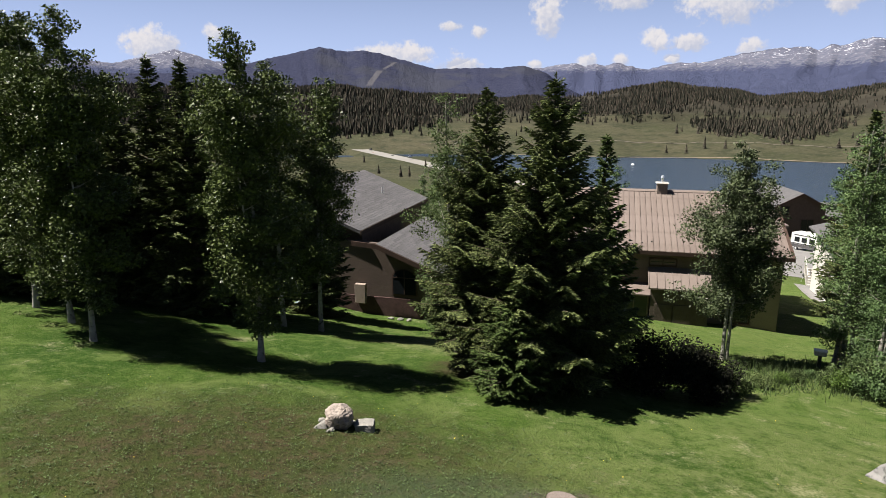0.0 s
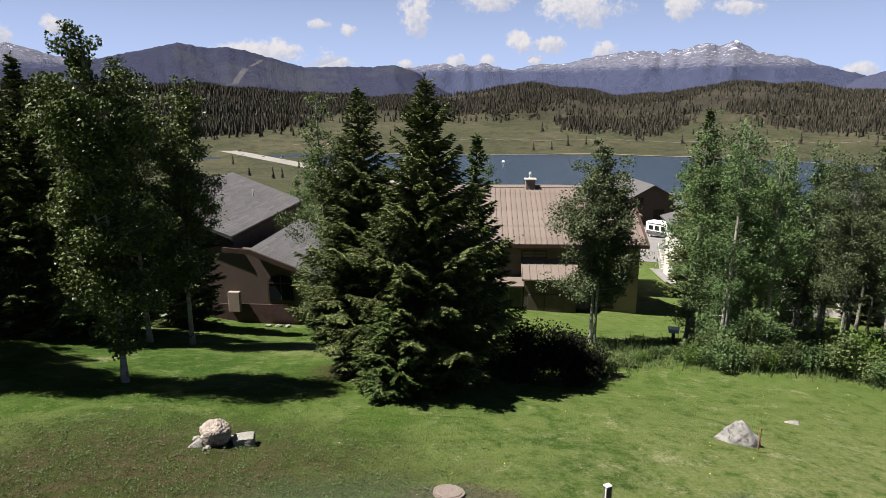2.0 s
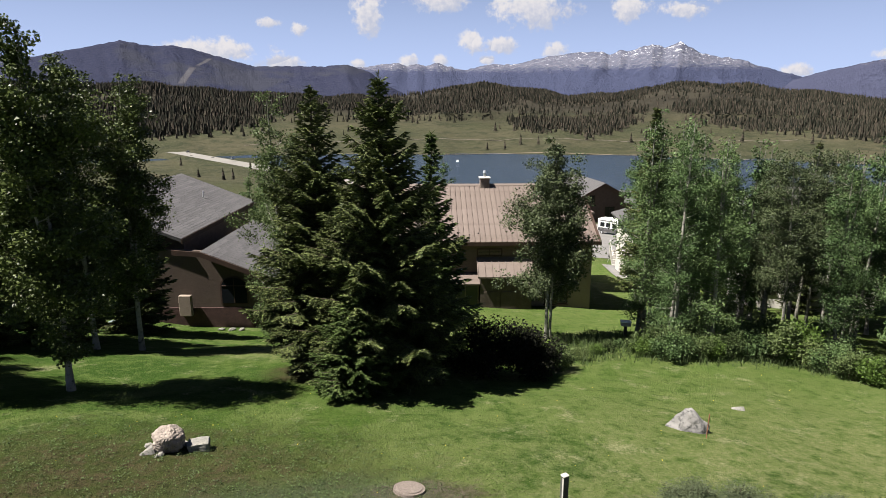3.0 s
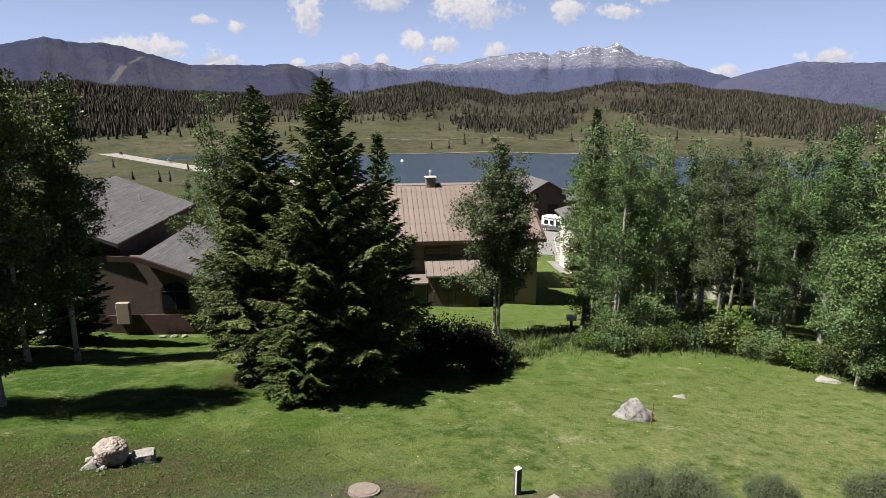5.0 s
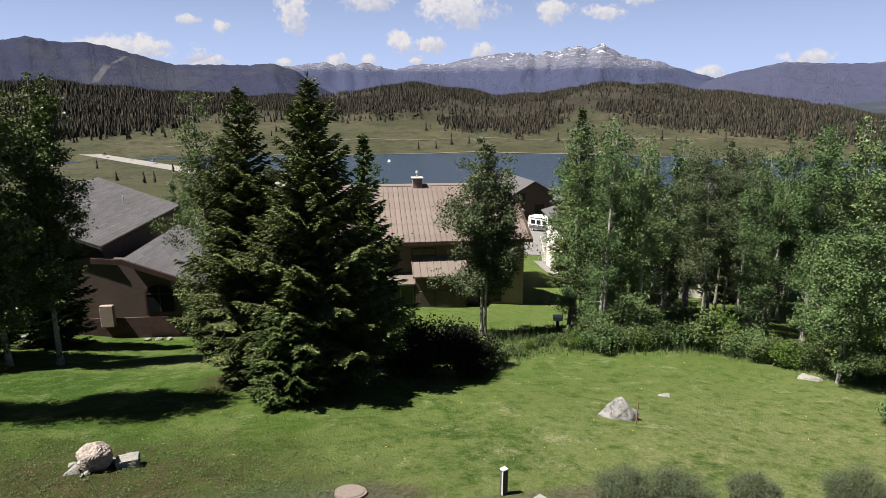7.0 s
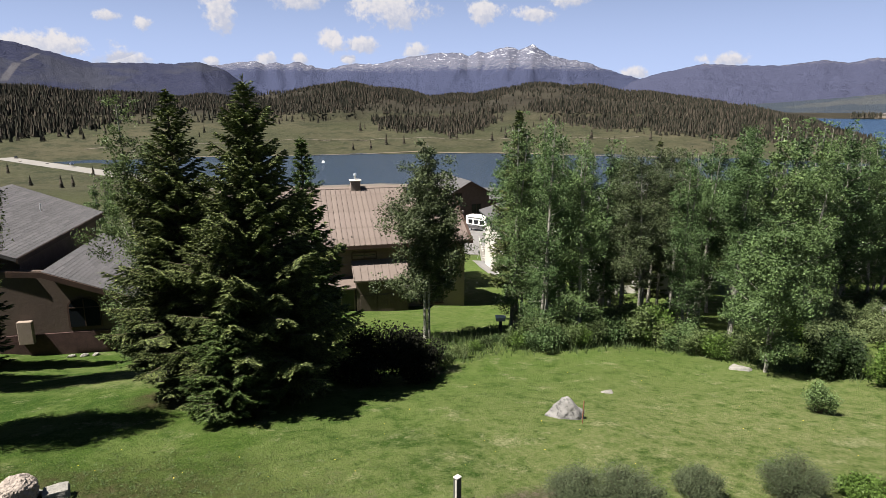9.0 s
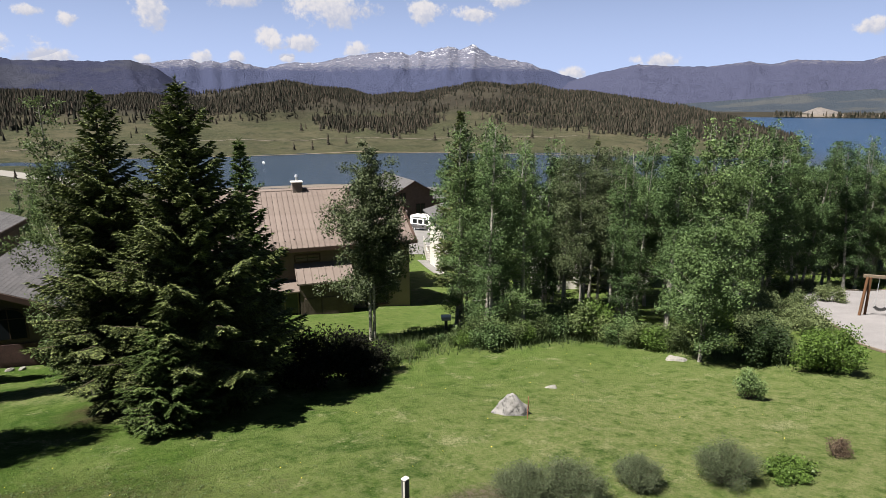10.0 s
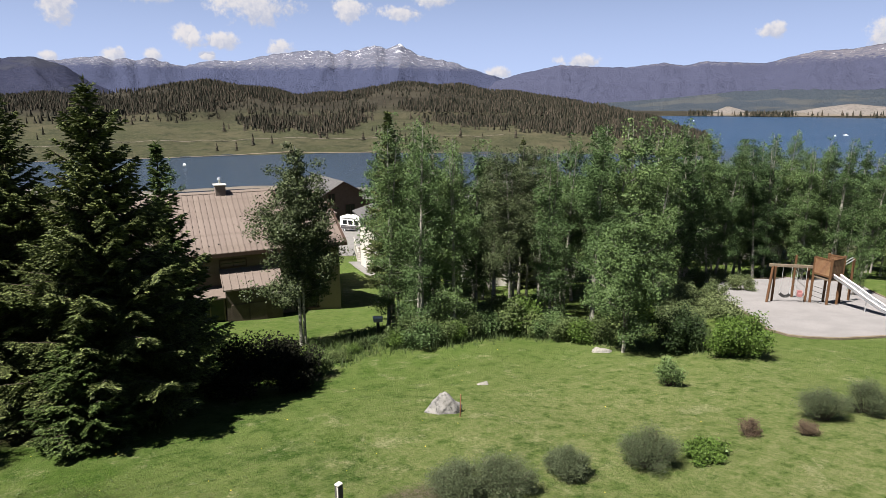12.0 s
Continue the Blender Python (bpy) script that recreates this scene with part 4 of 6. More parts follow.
for i, (x, y) in enumerate(placed):
    az = math.degrees(math.atan2(x, y))
    el = np.interp(az, [p[0] for p in GROVE_TOP], [p[1] for p in GROVE_TOP]) - (abs(gr.normal(0, .6)) if i > 10 else .3)
    s = top_at(x, y, el) / 9.0
    s = max(.45, min(s, 1.7))
    back = math.hypot(x, y) - np.interp(az, [p[0] for p in GROVE_FRONT], [p[1] for p in GROVE_FRONT])
    kind = asp_h if 43.6 < az < 48.8 else kinds[i % 5] if back < 4.5 else (asp_k, asp_l)[i % 2]
    plant("aspen_tree", kind, x, y, "green aspen with slim pale trunk in a dense grove", "tree", gr.uniform(0, 360), s, "aspen grove")
plant("spruce_tree", spruce(46, top_at(16.8, 24.6, -.2), 1.5, None, 1.0, .2), 16.8, 24.6, "narrow dark spruce at the edge of the aspen grove", "tree", 5)
plant("spruce_tree", spruce(47, top_at(32.0, 30.2, -2.7), 1.5, None, .8), 32.0, 30.2, "dark spruce rising out of the aspen grove", "tree", 5)
asp_r = aspen(19, 5.6, 1.4, 26000, 2, M_ASPEN, .16, .080, 3.0)
plant("aspen_tree", asp_r, 19.2, 12.4, "short bushy aspen leaved almost to the lawn", "tree", 30)
plant("aspen_tree", asp_e, 44, 12.5, "green aspen behind the playground", "tree", 5, .55)

# bushes round the lawn
PLANT = ("stem", "foliage")


def shrub(name, seed, x, y, rx, ry, h, n, mat, label, category="bush", size=.08, group="", hollow=.35, stems=14, up=.7):
    return plant(name, bush(seed, rx, ry, h, int(n * 2.2), mat, size * .8, stems, None, hollow, up), x, y, label, category, 0, 1.0, group, names=PLANT, sink=0.02)


shrub("bush", 1, 6.4, 17.2, 1.45, 1.1, 1.9, 6000, M_BUSH_BLACK, "near-black bush with the spruce's shade in its leaf colour", size=.10)
shrub("bush", 2, 7.8, 16.9, 1.15, .9, 1.5, 4200, M_BUSH_BLACK, "near-black bush with the spruce's shade in its leaf colour", size=.10)
shrub("bush", 3, 8.9, 17.6, .6, .5, .85, 1600, M_SHRUB, "low light green bush at the lawn edge", size=.08)
shrub("bush", 4, 21.65, 9.6, 1.25, 1.1, 1.5, 5600, M_BUSH, "rounded bright green bush on the lawn", size=.11)
shrub("bush", 5, 20.7, 11.4, 1.2, .9, 1.6, 3800, M_BUSH_D, "green bush under the aspen, darkened for shade in its leaf colour", size=.10)
shrub("bush", 6, 16.7, 9.3, .5, .45, .85, 1900, M_ASPEN, "small dense green shrub alone on the lawn", size=.06)
for i, (x, y, rx, h) in enumerate(((6.75, 7.9, .62, .62), (7.6, 7.45, .66, .68), (9.1, 7.15, .52, .52), (10.85, 6.35, .72, .75), (16.6, 5.0, .72, .78), (18.2, 4.5, .7, .85))):
    shrub("sagebrush", 50 + i, x, y, rx, rx * .9, h, 7000, M_SAGE, "rounded grey-green sagebrush on the dry lawn", "shrub", .036, "sagebrush clumps", .5, 40, 1.8)
shrub("low_plant", 61, 12.1, 5.75, .6, .45, .30, 2200, M_BUSH, "low bright green spreading plant on the lawn", "plant", .07)
for i, (x, y) in enumerate(((14.1, 5.75), (15.2, 4.85))):
    shrub("dry_shrub", 63 + i, x, y, .33, .3, .42 - .1 * i, 1300, M_RED, "small reddish-brown dry shrub", "shrub", .035, "dry shrubs", .4, 30)

er = np.random.default_rng(5)
edge = []
for az, r in ((29, 21.4), (30.5, 22.5), (31.5, 23), (32.5, 23.8), (33.8, 23.4), (35, 23), (36.2, 23.3), (37.5, 22.7), (39, 23.4), (40.5, 23.6), (42, 24.2), (43.5, 25), (45, 26), (46.5, 26.5), (48, 25.6), (49.5, 25.2), (51, 24.8), (52.5, 24.5), (54, 24.6), (36.5, 25.5), (38, 25.5), (41.5, 26.5), (44.5, 28), (50, 27.5),
              (56, 27.5), (58, 30), (59.5, 32), (61.5, 33), (63, 36), (61, 37), (64, 41), (66, 44), (60.5, 28.5), (62, 30), (62.5, 35.2), (63.8, 32.8), (64.9, 31.4), (60.8, 37.8), (60.5, 41.5), (61.2, 44.5), (62.5, 47.5), (64, 50), (59.8, 34.8), (60.6, 31.6), (62.2, 29.2)):
    edge.append(polar(az, r))
und = [bush(80 + k, .8, .7, 1.0, 4000, m, .072, 14) for k, m in enumerate((M_SHRUB, M_BUSH, M_SHRUB, M_ASPEN, M_SHRUB_L, M_SHRUB_L))]
for i, (x, y) in enumerate(edge):
    plant("undergrowth_shrub", und[i % 4] if i < 26 else und[4 + i % 2], x, y, "leafy undergrowth shrub at the foot of the grove", "shrub", er.uniform(0, 360), er.uniform(.8, 1.4) * (.42 if i < 5 else .8 if i < 8 else 1.25 if 11 <= i <= 15 else 1.0), "undergrowth shrubs", names=PLANT)


# ---------------------------------------------------------------- rocks
def rock(name, x, y, sx, sy, sz, seed, mat, label, turn=0, peak=0.0, sub=4, sink=.12, flat=0.0):
    bm = bmesh.new()
    bmesh.ops.create_icosphere(bm, subdivisions=sub, radius=1.0)
    rs = np.random.default_rng(seed)
    cuts = [(Vector(rs.normal(size=3)).normalized(), rs.uniform(.72, .95)) for _ in range(14)]
    for v in bm.verts:
        for nrm, d in cuts:
            k = v.co.dot(nrm) - d
            if k > 0:
                v.co -= nrm * k * .97
        if peak and v.co.z > 0:
            f = max(0.05, 1 - v.co.z * peak)
            v.co.x *= f
            v.co.y *= f
        if flat and v.co.z > flat:
            v.co.z = flat + (v.co.z - flat) * .15
        v.co += v.co.normalized() * (noise.fractal(v.co * 2.2 + Vector((seed, 0, 0)), 1.0, 2.0, 4) * .12 + noise.noise(v.co * 9 + Vector((0, seed, 0))) * .045 + noise.noise(v.co * 19 + Vector((seed, seed, 0))) * .022)
        v.co = Vector((v.co.x * sx, v.co.y * sy, v.co.z * sz))
    ob = part(name, bm, mat, None, "", False)
    ob.matrix_basis = pose(x, y, gz(x, y) + sz * (.78 - sink), 0, 0, turn)
    return tagged(ob, label, "rock")


def hull_rock(name, x, y, corners, mat, label, turn=0, seed=1, rough=.03, cuts=3, sink=.03):
    """An angular stone: the hull of a few corners, broken up by noise."""
    bm = bmesh.new()
    vs = [bm.verts.new(c) for c in corners]
    bmesh.ops.convex_hull(bm, input=vs)
    loose = [v for v in bm.verts if not v.link_faces]
    bmesh.ops.delete(bm, geom=loose, context="VERTS")
    for _ in range(cuts):
        bmesh.ops.subdivide_edges(bm, edges=bm.edges[:], cuts=1, use_grid_fill=True)
        bmesh.ops.triangulate(bm, faces=bm.faces[:])
    bm.normal_update()
    moves = [(v, v.normal.copy() * (noise.fractal(v.co * 5 + Vector((seed, 0, 0)), 1.0, 2.0, 4) * rough * 1.6 + noise.noise(v.co * 22 + Vector((0, seed, 0))) * rough * .5)) for v in bm.verts]
    for v, d in moves:
        v.co += d
    bmesh.ops.smooth_vert(bm, verts=bm.verts[:], factor=.35, use_axis_x=True, use_axis_y=True, use_axis_z=True)
    ob = part(name, bm, mat, None, "", False)
    ob.matrix_basis = pose(x, y, gz(x, y) - sink, 0, 0, turn)
    return tagged(ob, label, "rock")


rock("boulder", -2.23, 12.1, .335, .31, .305, 5, M_ROCK_P, "rounded rough pinkish granite boulder on the lawn", 20, sub=5)
hull_rock("stone_block", -1.68, 12.1, ((-.2, -.13, 0), (.2, -.15, 0), (.22, .14, 0), (-.21, .15, 0), (-.21, -.13, .21), (.19, -.14, .2), (.22, .13, .22), (-.19, .15, .23)), M_ROCK_L, "flat-topped pale stone block beside a boulder", 4, 8, .015)
hull_rock("stone", -2.60, 11.98, ((-.24, -.13, 0), (.14, -.14, 0), (.22, .10, 0), (-.1, .14, 0), (-.1, -.05, .1), (.1, -.04, .14), (.1, .07, .15)), M_ROCK_L, "low pale wedge of stone at the foot of a boulder", 20, 4, .012)
for i, (x, y, s) in enumerate(((-2.62, 12.28, .09), (-2.4, 11.76, .055), (-2.33, 11.82, .075), (-1.95, 12.35, .09))):
    rock("stone", x, y, s, s * .8, s * .6, 20 + i, M_ROCK_L, "small pale stone at the foot of a boulder", 40 * i, sub=3)
hull_rock("boulder", 9.6, 11.7, ((-.56, -.05, 0), (-.2, -.30, 0), (.34, -.26, 0), (.50, -.05, 0), (.35, .3, 0), (-.3, .3, 0), (-.53, -.05, .08), (-.12, -.02, .60), (.02, .03, .60), (.47, -.06, .24), (.47, -.1, .12), (.2, -.16, .44)), M_ROCK_G, "pointed grey granite boulder on the open lawn", -38, 5, .025)
hull_rock("stone", 12.2, 13.0, ((-.2, -.1, 0), (.2, -.08, 0), (.22, .1, 0), (-.2, .1, 0), (-.12, 0, .07), (.1, .0, .13), (.16, .06, .12)), M_ROCK_L, "small pale stone lying in the grass", -40, 9, .015)
hull_rock("stone_slab", 18.6, 13.2, ((-.4, -.2, 0), (.36, -.22, 0), (.42, .2, 0), (-.36, .22, 0), (-.34, -.1, .10), (.2, -.12, .15), (.3, .15, .10), (-.2, .17, .14)), M_ROCK_L, "flat pale stone near the aspen", -52, 10, .02)
for i, (x, y) in enumerate(((-2.7, 30.5), (-2.2, 30.4), (-1.75, 30.3))):
    rock("stone", x, y, .2, .12, .08, 60 + i, M_ROCK_L, "whitish stone in a row by the house wall", 30 * i, sub=3)


# ---------------------------------------------------------------- houses
def window(parent, x, z, w, h, y=0.0, name="window", axis="x", mull=1, sill=True):
    """Frame, panes and sill on a wall whose outside faces -y."""
    fr = boxes((x - w / 2 - .06, x + w / 2 + .06, y - .06, y + .02, z + h, z + h + .08), (x - w / 2 - .06, x + w / 2 + .06, y - .06, y + .02, z - .08, z),
               (x - w / 2 - .08, x - w / 2, y - .06, y + .02, z, z + h), (x + w / 2, x + w / 2 + .08, y - .06, y + .02, z, z + h))
    for k in range(mull):
        xm = x - w / 2 + w * (k + 1) / (mull + 1)
        box(fr, xm - .025, xm + .025, y - .05, y, z, z + h)
    win = part(name, fr, M_TRIM, parent)
    for k in range(mull + 1):
        a = x - w / 2 + w * k / (mull + 1)
        part("pane", boxes((a + .03, a + w / (mull + 1) - .03, y - .02, y - .008, z + .02, z + h - .02)), M_GLASS, win)
    if sill:
        part("sill", boxes((x - w / 2 - .12, x + w / 2 + .12, y - .12, y - .06, z - .1, z - .05)), M_TRIM, win)
    return win


def house_tan():
    h = thing("house", pose(17.54, 30.92, 3.3, 0, 0, -13.8), "tan stucco house with a ribbed tan metal roof and chimney", "house")
    E, W = 4.25, -13.5           # eave height, left end
    wt = .25
    part("front_wall", boxes((W, 0, 0, wt, -2.0, E)), M_STUCCO, h)
    part("back_wall", boxes((W, 0, 9.6 - wt, 9.6, -3.0, E)), M_STUCCO, h)
    slope = 2.5 / 5.0
    lap = prism([(0, 0), (-.03, 0), (-.012, .2), (0, .2)], W + .02, -3.4)
    bmesh.ops.recalc_face_normals(lap, faces=lap.faces)
    lap_me = bpy.data.meshes.new("siding_board")
    lap.to_mesh(lap_me)
    lap.free()
    lap_me.materials.append(M_SIDING)
    for k in range(21):
        b = part("siding_board", lap_me, None, h)
        b.matrix_basis = Matrix(((0, 1, 0, 0), (1, 0, 0, -.003), (0, 0, 1, -.1 + .2 * k), (0, 0, 0, 1)))
    part("side_wall", prism([(wt, -3), (9.6 - wt, -3), (9.6 - wt, E), (4.7, E + 2.2), (wt, E)], -wt, 0), M_STUCCO, h).matrix_basis = Matrix(((0, 1, 0, 0), (1, 0, 0, 0), (0, 0, 1, 0), (0, 0, 0, 1)))
    ob = part("side_wall", prism([(wt, -3), (9.6 - wt, -3), (9.6 - wt, E), (4.7, E + 2.2), (wt, E)], W, W + wt), M_STUCCO, h)
    ob.matrix_basis = Matrix(((0, 1, 0, 0), (1, 0, 0, 0), (0, 0, 1, 0), (0, 0, 0, 1)))
    z0 = E - .12
    # roof decks: tall main part and the lower end
    r = part("roof", slab([(W - .3, -.4, z0), (.35, -.4, z0), (.35, 3.2, z0 + 3.6 * slope), (-2.6, 3.2, z0 + 3.6 * slope), (-2.6, 4.7, z0 + 5.1 * slope), (W - .3, 4.7, z0 + 5.1 * slope)], .14), M_TRIM, h)
    part("back_slope", slab([(W - .3, 4.72, z0 + 5.1 * slope), (-2.6, 4.72, z0 + 5.1 * slope), (-2.6, 10, z0), (W - .3, 10, z0)], .14), M_ROOF_T, r)
    part("end_slope", slab([(-2.58, 3.22, z0 + 3.6 * slope), (.35, 3.22, z0 + 3.6 * slope), (.35, 8.5, z0 + .5), (-2.58, 8.5, z0 + .5)], .14), M_ROOF_T, r)
    # standing-seam panels
    pw = .305

    def panel_mesh(depth):
        bm = bmesh.new()
        vs = []
        n = Vector((0, -slope, 1)).normalized()
        for (px, pz) in ((0, 0), (0, .055), (.028, .055), (.04, .006), (.15, .010), (.27, .006), (pw, 0)):
            vs.append((px, pz))
        a = [bm.verts.new((px, 0, pz)) for px, pz in vs]
        b = [bm.verts.new((px, depth, depth * slope + pz)) for px, pz in vs]
        for i in range(len(vs) - 1):
            bm.faces.new((a[i], a[i + 1], b[i + 1], b[i]))
        bm.faces.new(a)
        me = bpy.data.meshes.new("roof_panel")
        bm.to_mesh(me)
        bm.free()
        me.materials.append(M_ROOF_T)
        return me
    long_p, short_p = panel_mesh(5.12), panel_mesh(3.62)
    x = W - .3
    while x < .35 - pw * .5:
        p = part("roof_panel", long_p if x + pw < -2.55 else short_p, None, r)
        p.location = (x, -.42, z0 + .006)
        x += pw
    part("ridge_cap", prism([(-.16, -.09), (0, 0), (.16, -.09), (.16, -.06), (0, .05), (-.16, -.06)], W - .3, -2.6), M_ROOF_T, r).matrix_basis = Matrix(((0, 1, 0, 0), (1, 0, 0, 4.7), (0, 0, 1, z0 + 5.1 * slope + .05), (0, 0, 0, 1)))
    part("fascia", boxes((W - .3, .36, -.44, -.40, z0 - .2, z0 - .01)), M_TRIM, r)
    part("rake_board", slab([(.352, -.4, z0 + .0), (.40, -.4, z0 + .0), (.40, 3.2, z0 + 3.6 * slope), (.352, 3.2, z0 + 3.6 * slope)], .22), M_TRIM, r)
    vent = boxes((-9.2, -9.14, 1.1, 1.16, z0 + 1.5 * slope, z0 + 1.5 * slope + .35))
    part("vent_pipe", vent, M_DARKM, r)
    for k in range(9):
        xx = -10.6 + .42 * k * 1.2
        part("snow_guard", boxes((xx, xx + .07, .0 + .12 * (k % 3), .06 + .12 * (k % 3), z0 + (.42 + .12 * (k % 3)) * slope, z0 + .08 + (.42 + .12 * (k % 3)) * slope)), M_DARKM, r)
    # chimney
    ch = part("chimney", boxes((-6.08, -5.5, 4.35, 4.93, z0 + 2.2, z0 + 3.0), bevel=.01), M_CHIM, h)
    part("chimney_cap", boxes((-6.15, -5.43, 4.28, 5.0, z0 + 3.0, z0 + 3.07), bevel=.02), M_STUCCO_W, ch)
    fl = rod(bmesh.new(), (-5.79, 4.64, z0 + 3.09), (-5.79, 4.64, z0 + 3.36), .07, .07, 12)
    part("flue", fl, M_STEEL, ch)
    part("flue_hood", rod(bmesh.new(), (-5.79, 4.64, z0 + 3.34), (-5.79, 4.64, z0 + 3.48), .12, .07, 12), M_STEEL, ch)
    # projecting bay with its own roof, doors below
    bay = part("bay", boxes((-6.5, -3.6, -1.1, 0, -1.2, 2.38)), M_OLIVE, h, "olive-brown boarded storage bay")
    part("bay_roof", slab([(-6.65, -1.3, 2.35), (-3.5, -1.3, 2.35), (-3.5, 0, 3.2), (-6.65, 0, 3.2)], .08), M_ROOF_T, bay)
    for k in range(8):
        xx = -6.64 + .4 * k
        part("seam", slab([(xx, -1.31, 2.39), (xx + .03, -1.31, 2.39), (xx + .03, 0, 3.24), (xx, 0, 3.24)], .05), M_ROOF_T, bay)
    for k in range(2):
        d = part("bay_door", boxes((-6.3 + .95 * k, -5.4 + .95 * k, -1.13, -1.1, -.6, 1.45)), M_OLIVE, bay)
        for b in range(5):
            part("board", boxes((-6.28 + .95 * k + .176 * b, -6.11 + .95 * k + .176 * b, -1.15, -1.13, -.58, 1.43)), M_OLIVE, d)
    window(h, -5.9, 3.3, 1.3, .32, 0, mull=1, sill=False)
    # glazed patio front under a small lip of roof
    pt = part("patio_frame", boxes((-9.3, -6.55, -.9, -.82, 1.75, 1.85), (-9.3, -9.22, -.9, -.82, -1, 1.75), (-8.1, -8.04, -.9, -.82, -1, 1.75), (-7.35, -7.29, -.9, -.82, -1, 1.75), (-6.63, -6.55, -.9, -.82, -1, 1.75)), M_TIMBER, h)
    for a, b in ((-9.22, -8.1), (-8.04, -7.35), (-7.29, -6.63)):
        part("pane", boxes((a, b, -.87, -.86, -.8, 1.75)), M_GLASS, pt)
    part("lip_roof", slab([(-8.2, -1.15, 1.92), (-6.52, -1.15, 1.92), (-6.52, 0, 2.3), (-8.2, 0, 2.3)], .06), M_ROOF_T, pt)
    window(h, -2.0, .4, 1.2, 1.1, 0)
    window(h, -11.5, 1.6, 1.4, 1.2, 0)
    part("footing", boxes((-6.5, 0.3, -.62, -.04, -1.5, -.02)), M_STUCCO_W, h, "pale gravel strip along the wall")
    # unseen wing behind the roof, added to cast shadow on the ground at right
    g = part("rear_wing", boxes((-6, 2.4, 9.6, 18.5, -6, E - .4)), M_STUCCO, h)
    part("rear_roof", slab([(-6.3, 9.62, E - .2), (2.7, 9.62, E - .2), (2.7, 18.8, E - .25), (-6.3, 18.8, E - .25)], .15), M_ROOF_T, g)
    return h


house_tan()


def shingle_courses(parent, eave_x, eave_z, ridge_x, pitch, y0, y1, step=.17):
    """Overlapping shingle strips on a slope that rises towards lower x."""
    rs = np.random.default_rng(int(abs(eave_x) * 10))
    n = int((eave_x - ridge_x) / step)
    seg = (y1 - y0) / 6
    made = {}
    for i in range(n):
        x = eave_x - i * step
        z = eave_z + i * step * pitch
        cut = y0
        while cut < y1 - .2:
            ln = round(min(y1 - cut, seg * rs.choice((.8, 1.0, 1.2))), 2)
            if ln not in made:
                bm = prism([(.010, -.004), (.010, .009), (-step, step * pitch + .004), (-step, step * pitch)], 0, ln - .006)
                bmesh.ops.recalc_face_normals(bm, faces=bm.faces)
                me = bpy.data.meshes.new("shingle_course")
                bm.to_mesh(me)
                bm.free()
                me.materials.append(M_SHINGLE)
                made[ln] = me
            p = part("shingle_course", made[ln], None, parent)
            p.location = (x, cut, z)
            cut += ln


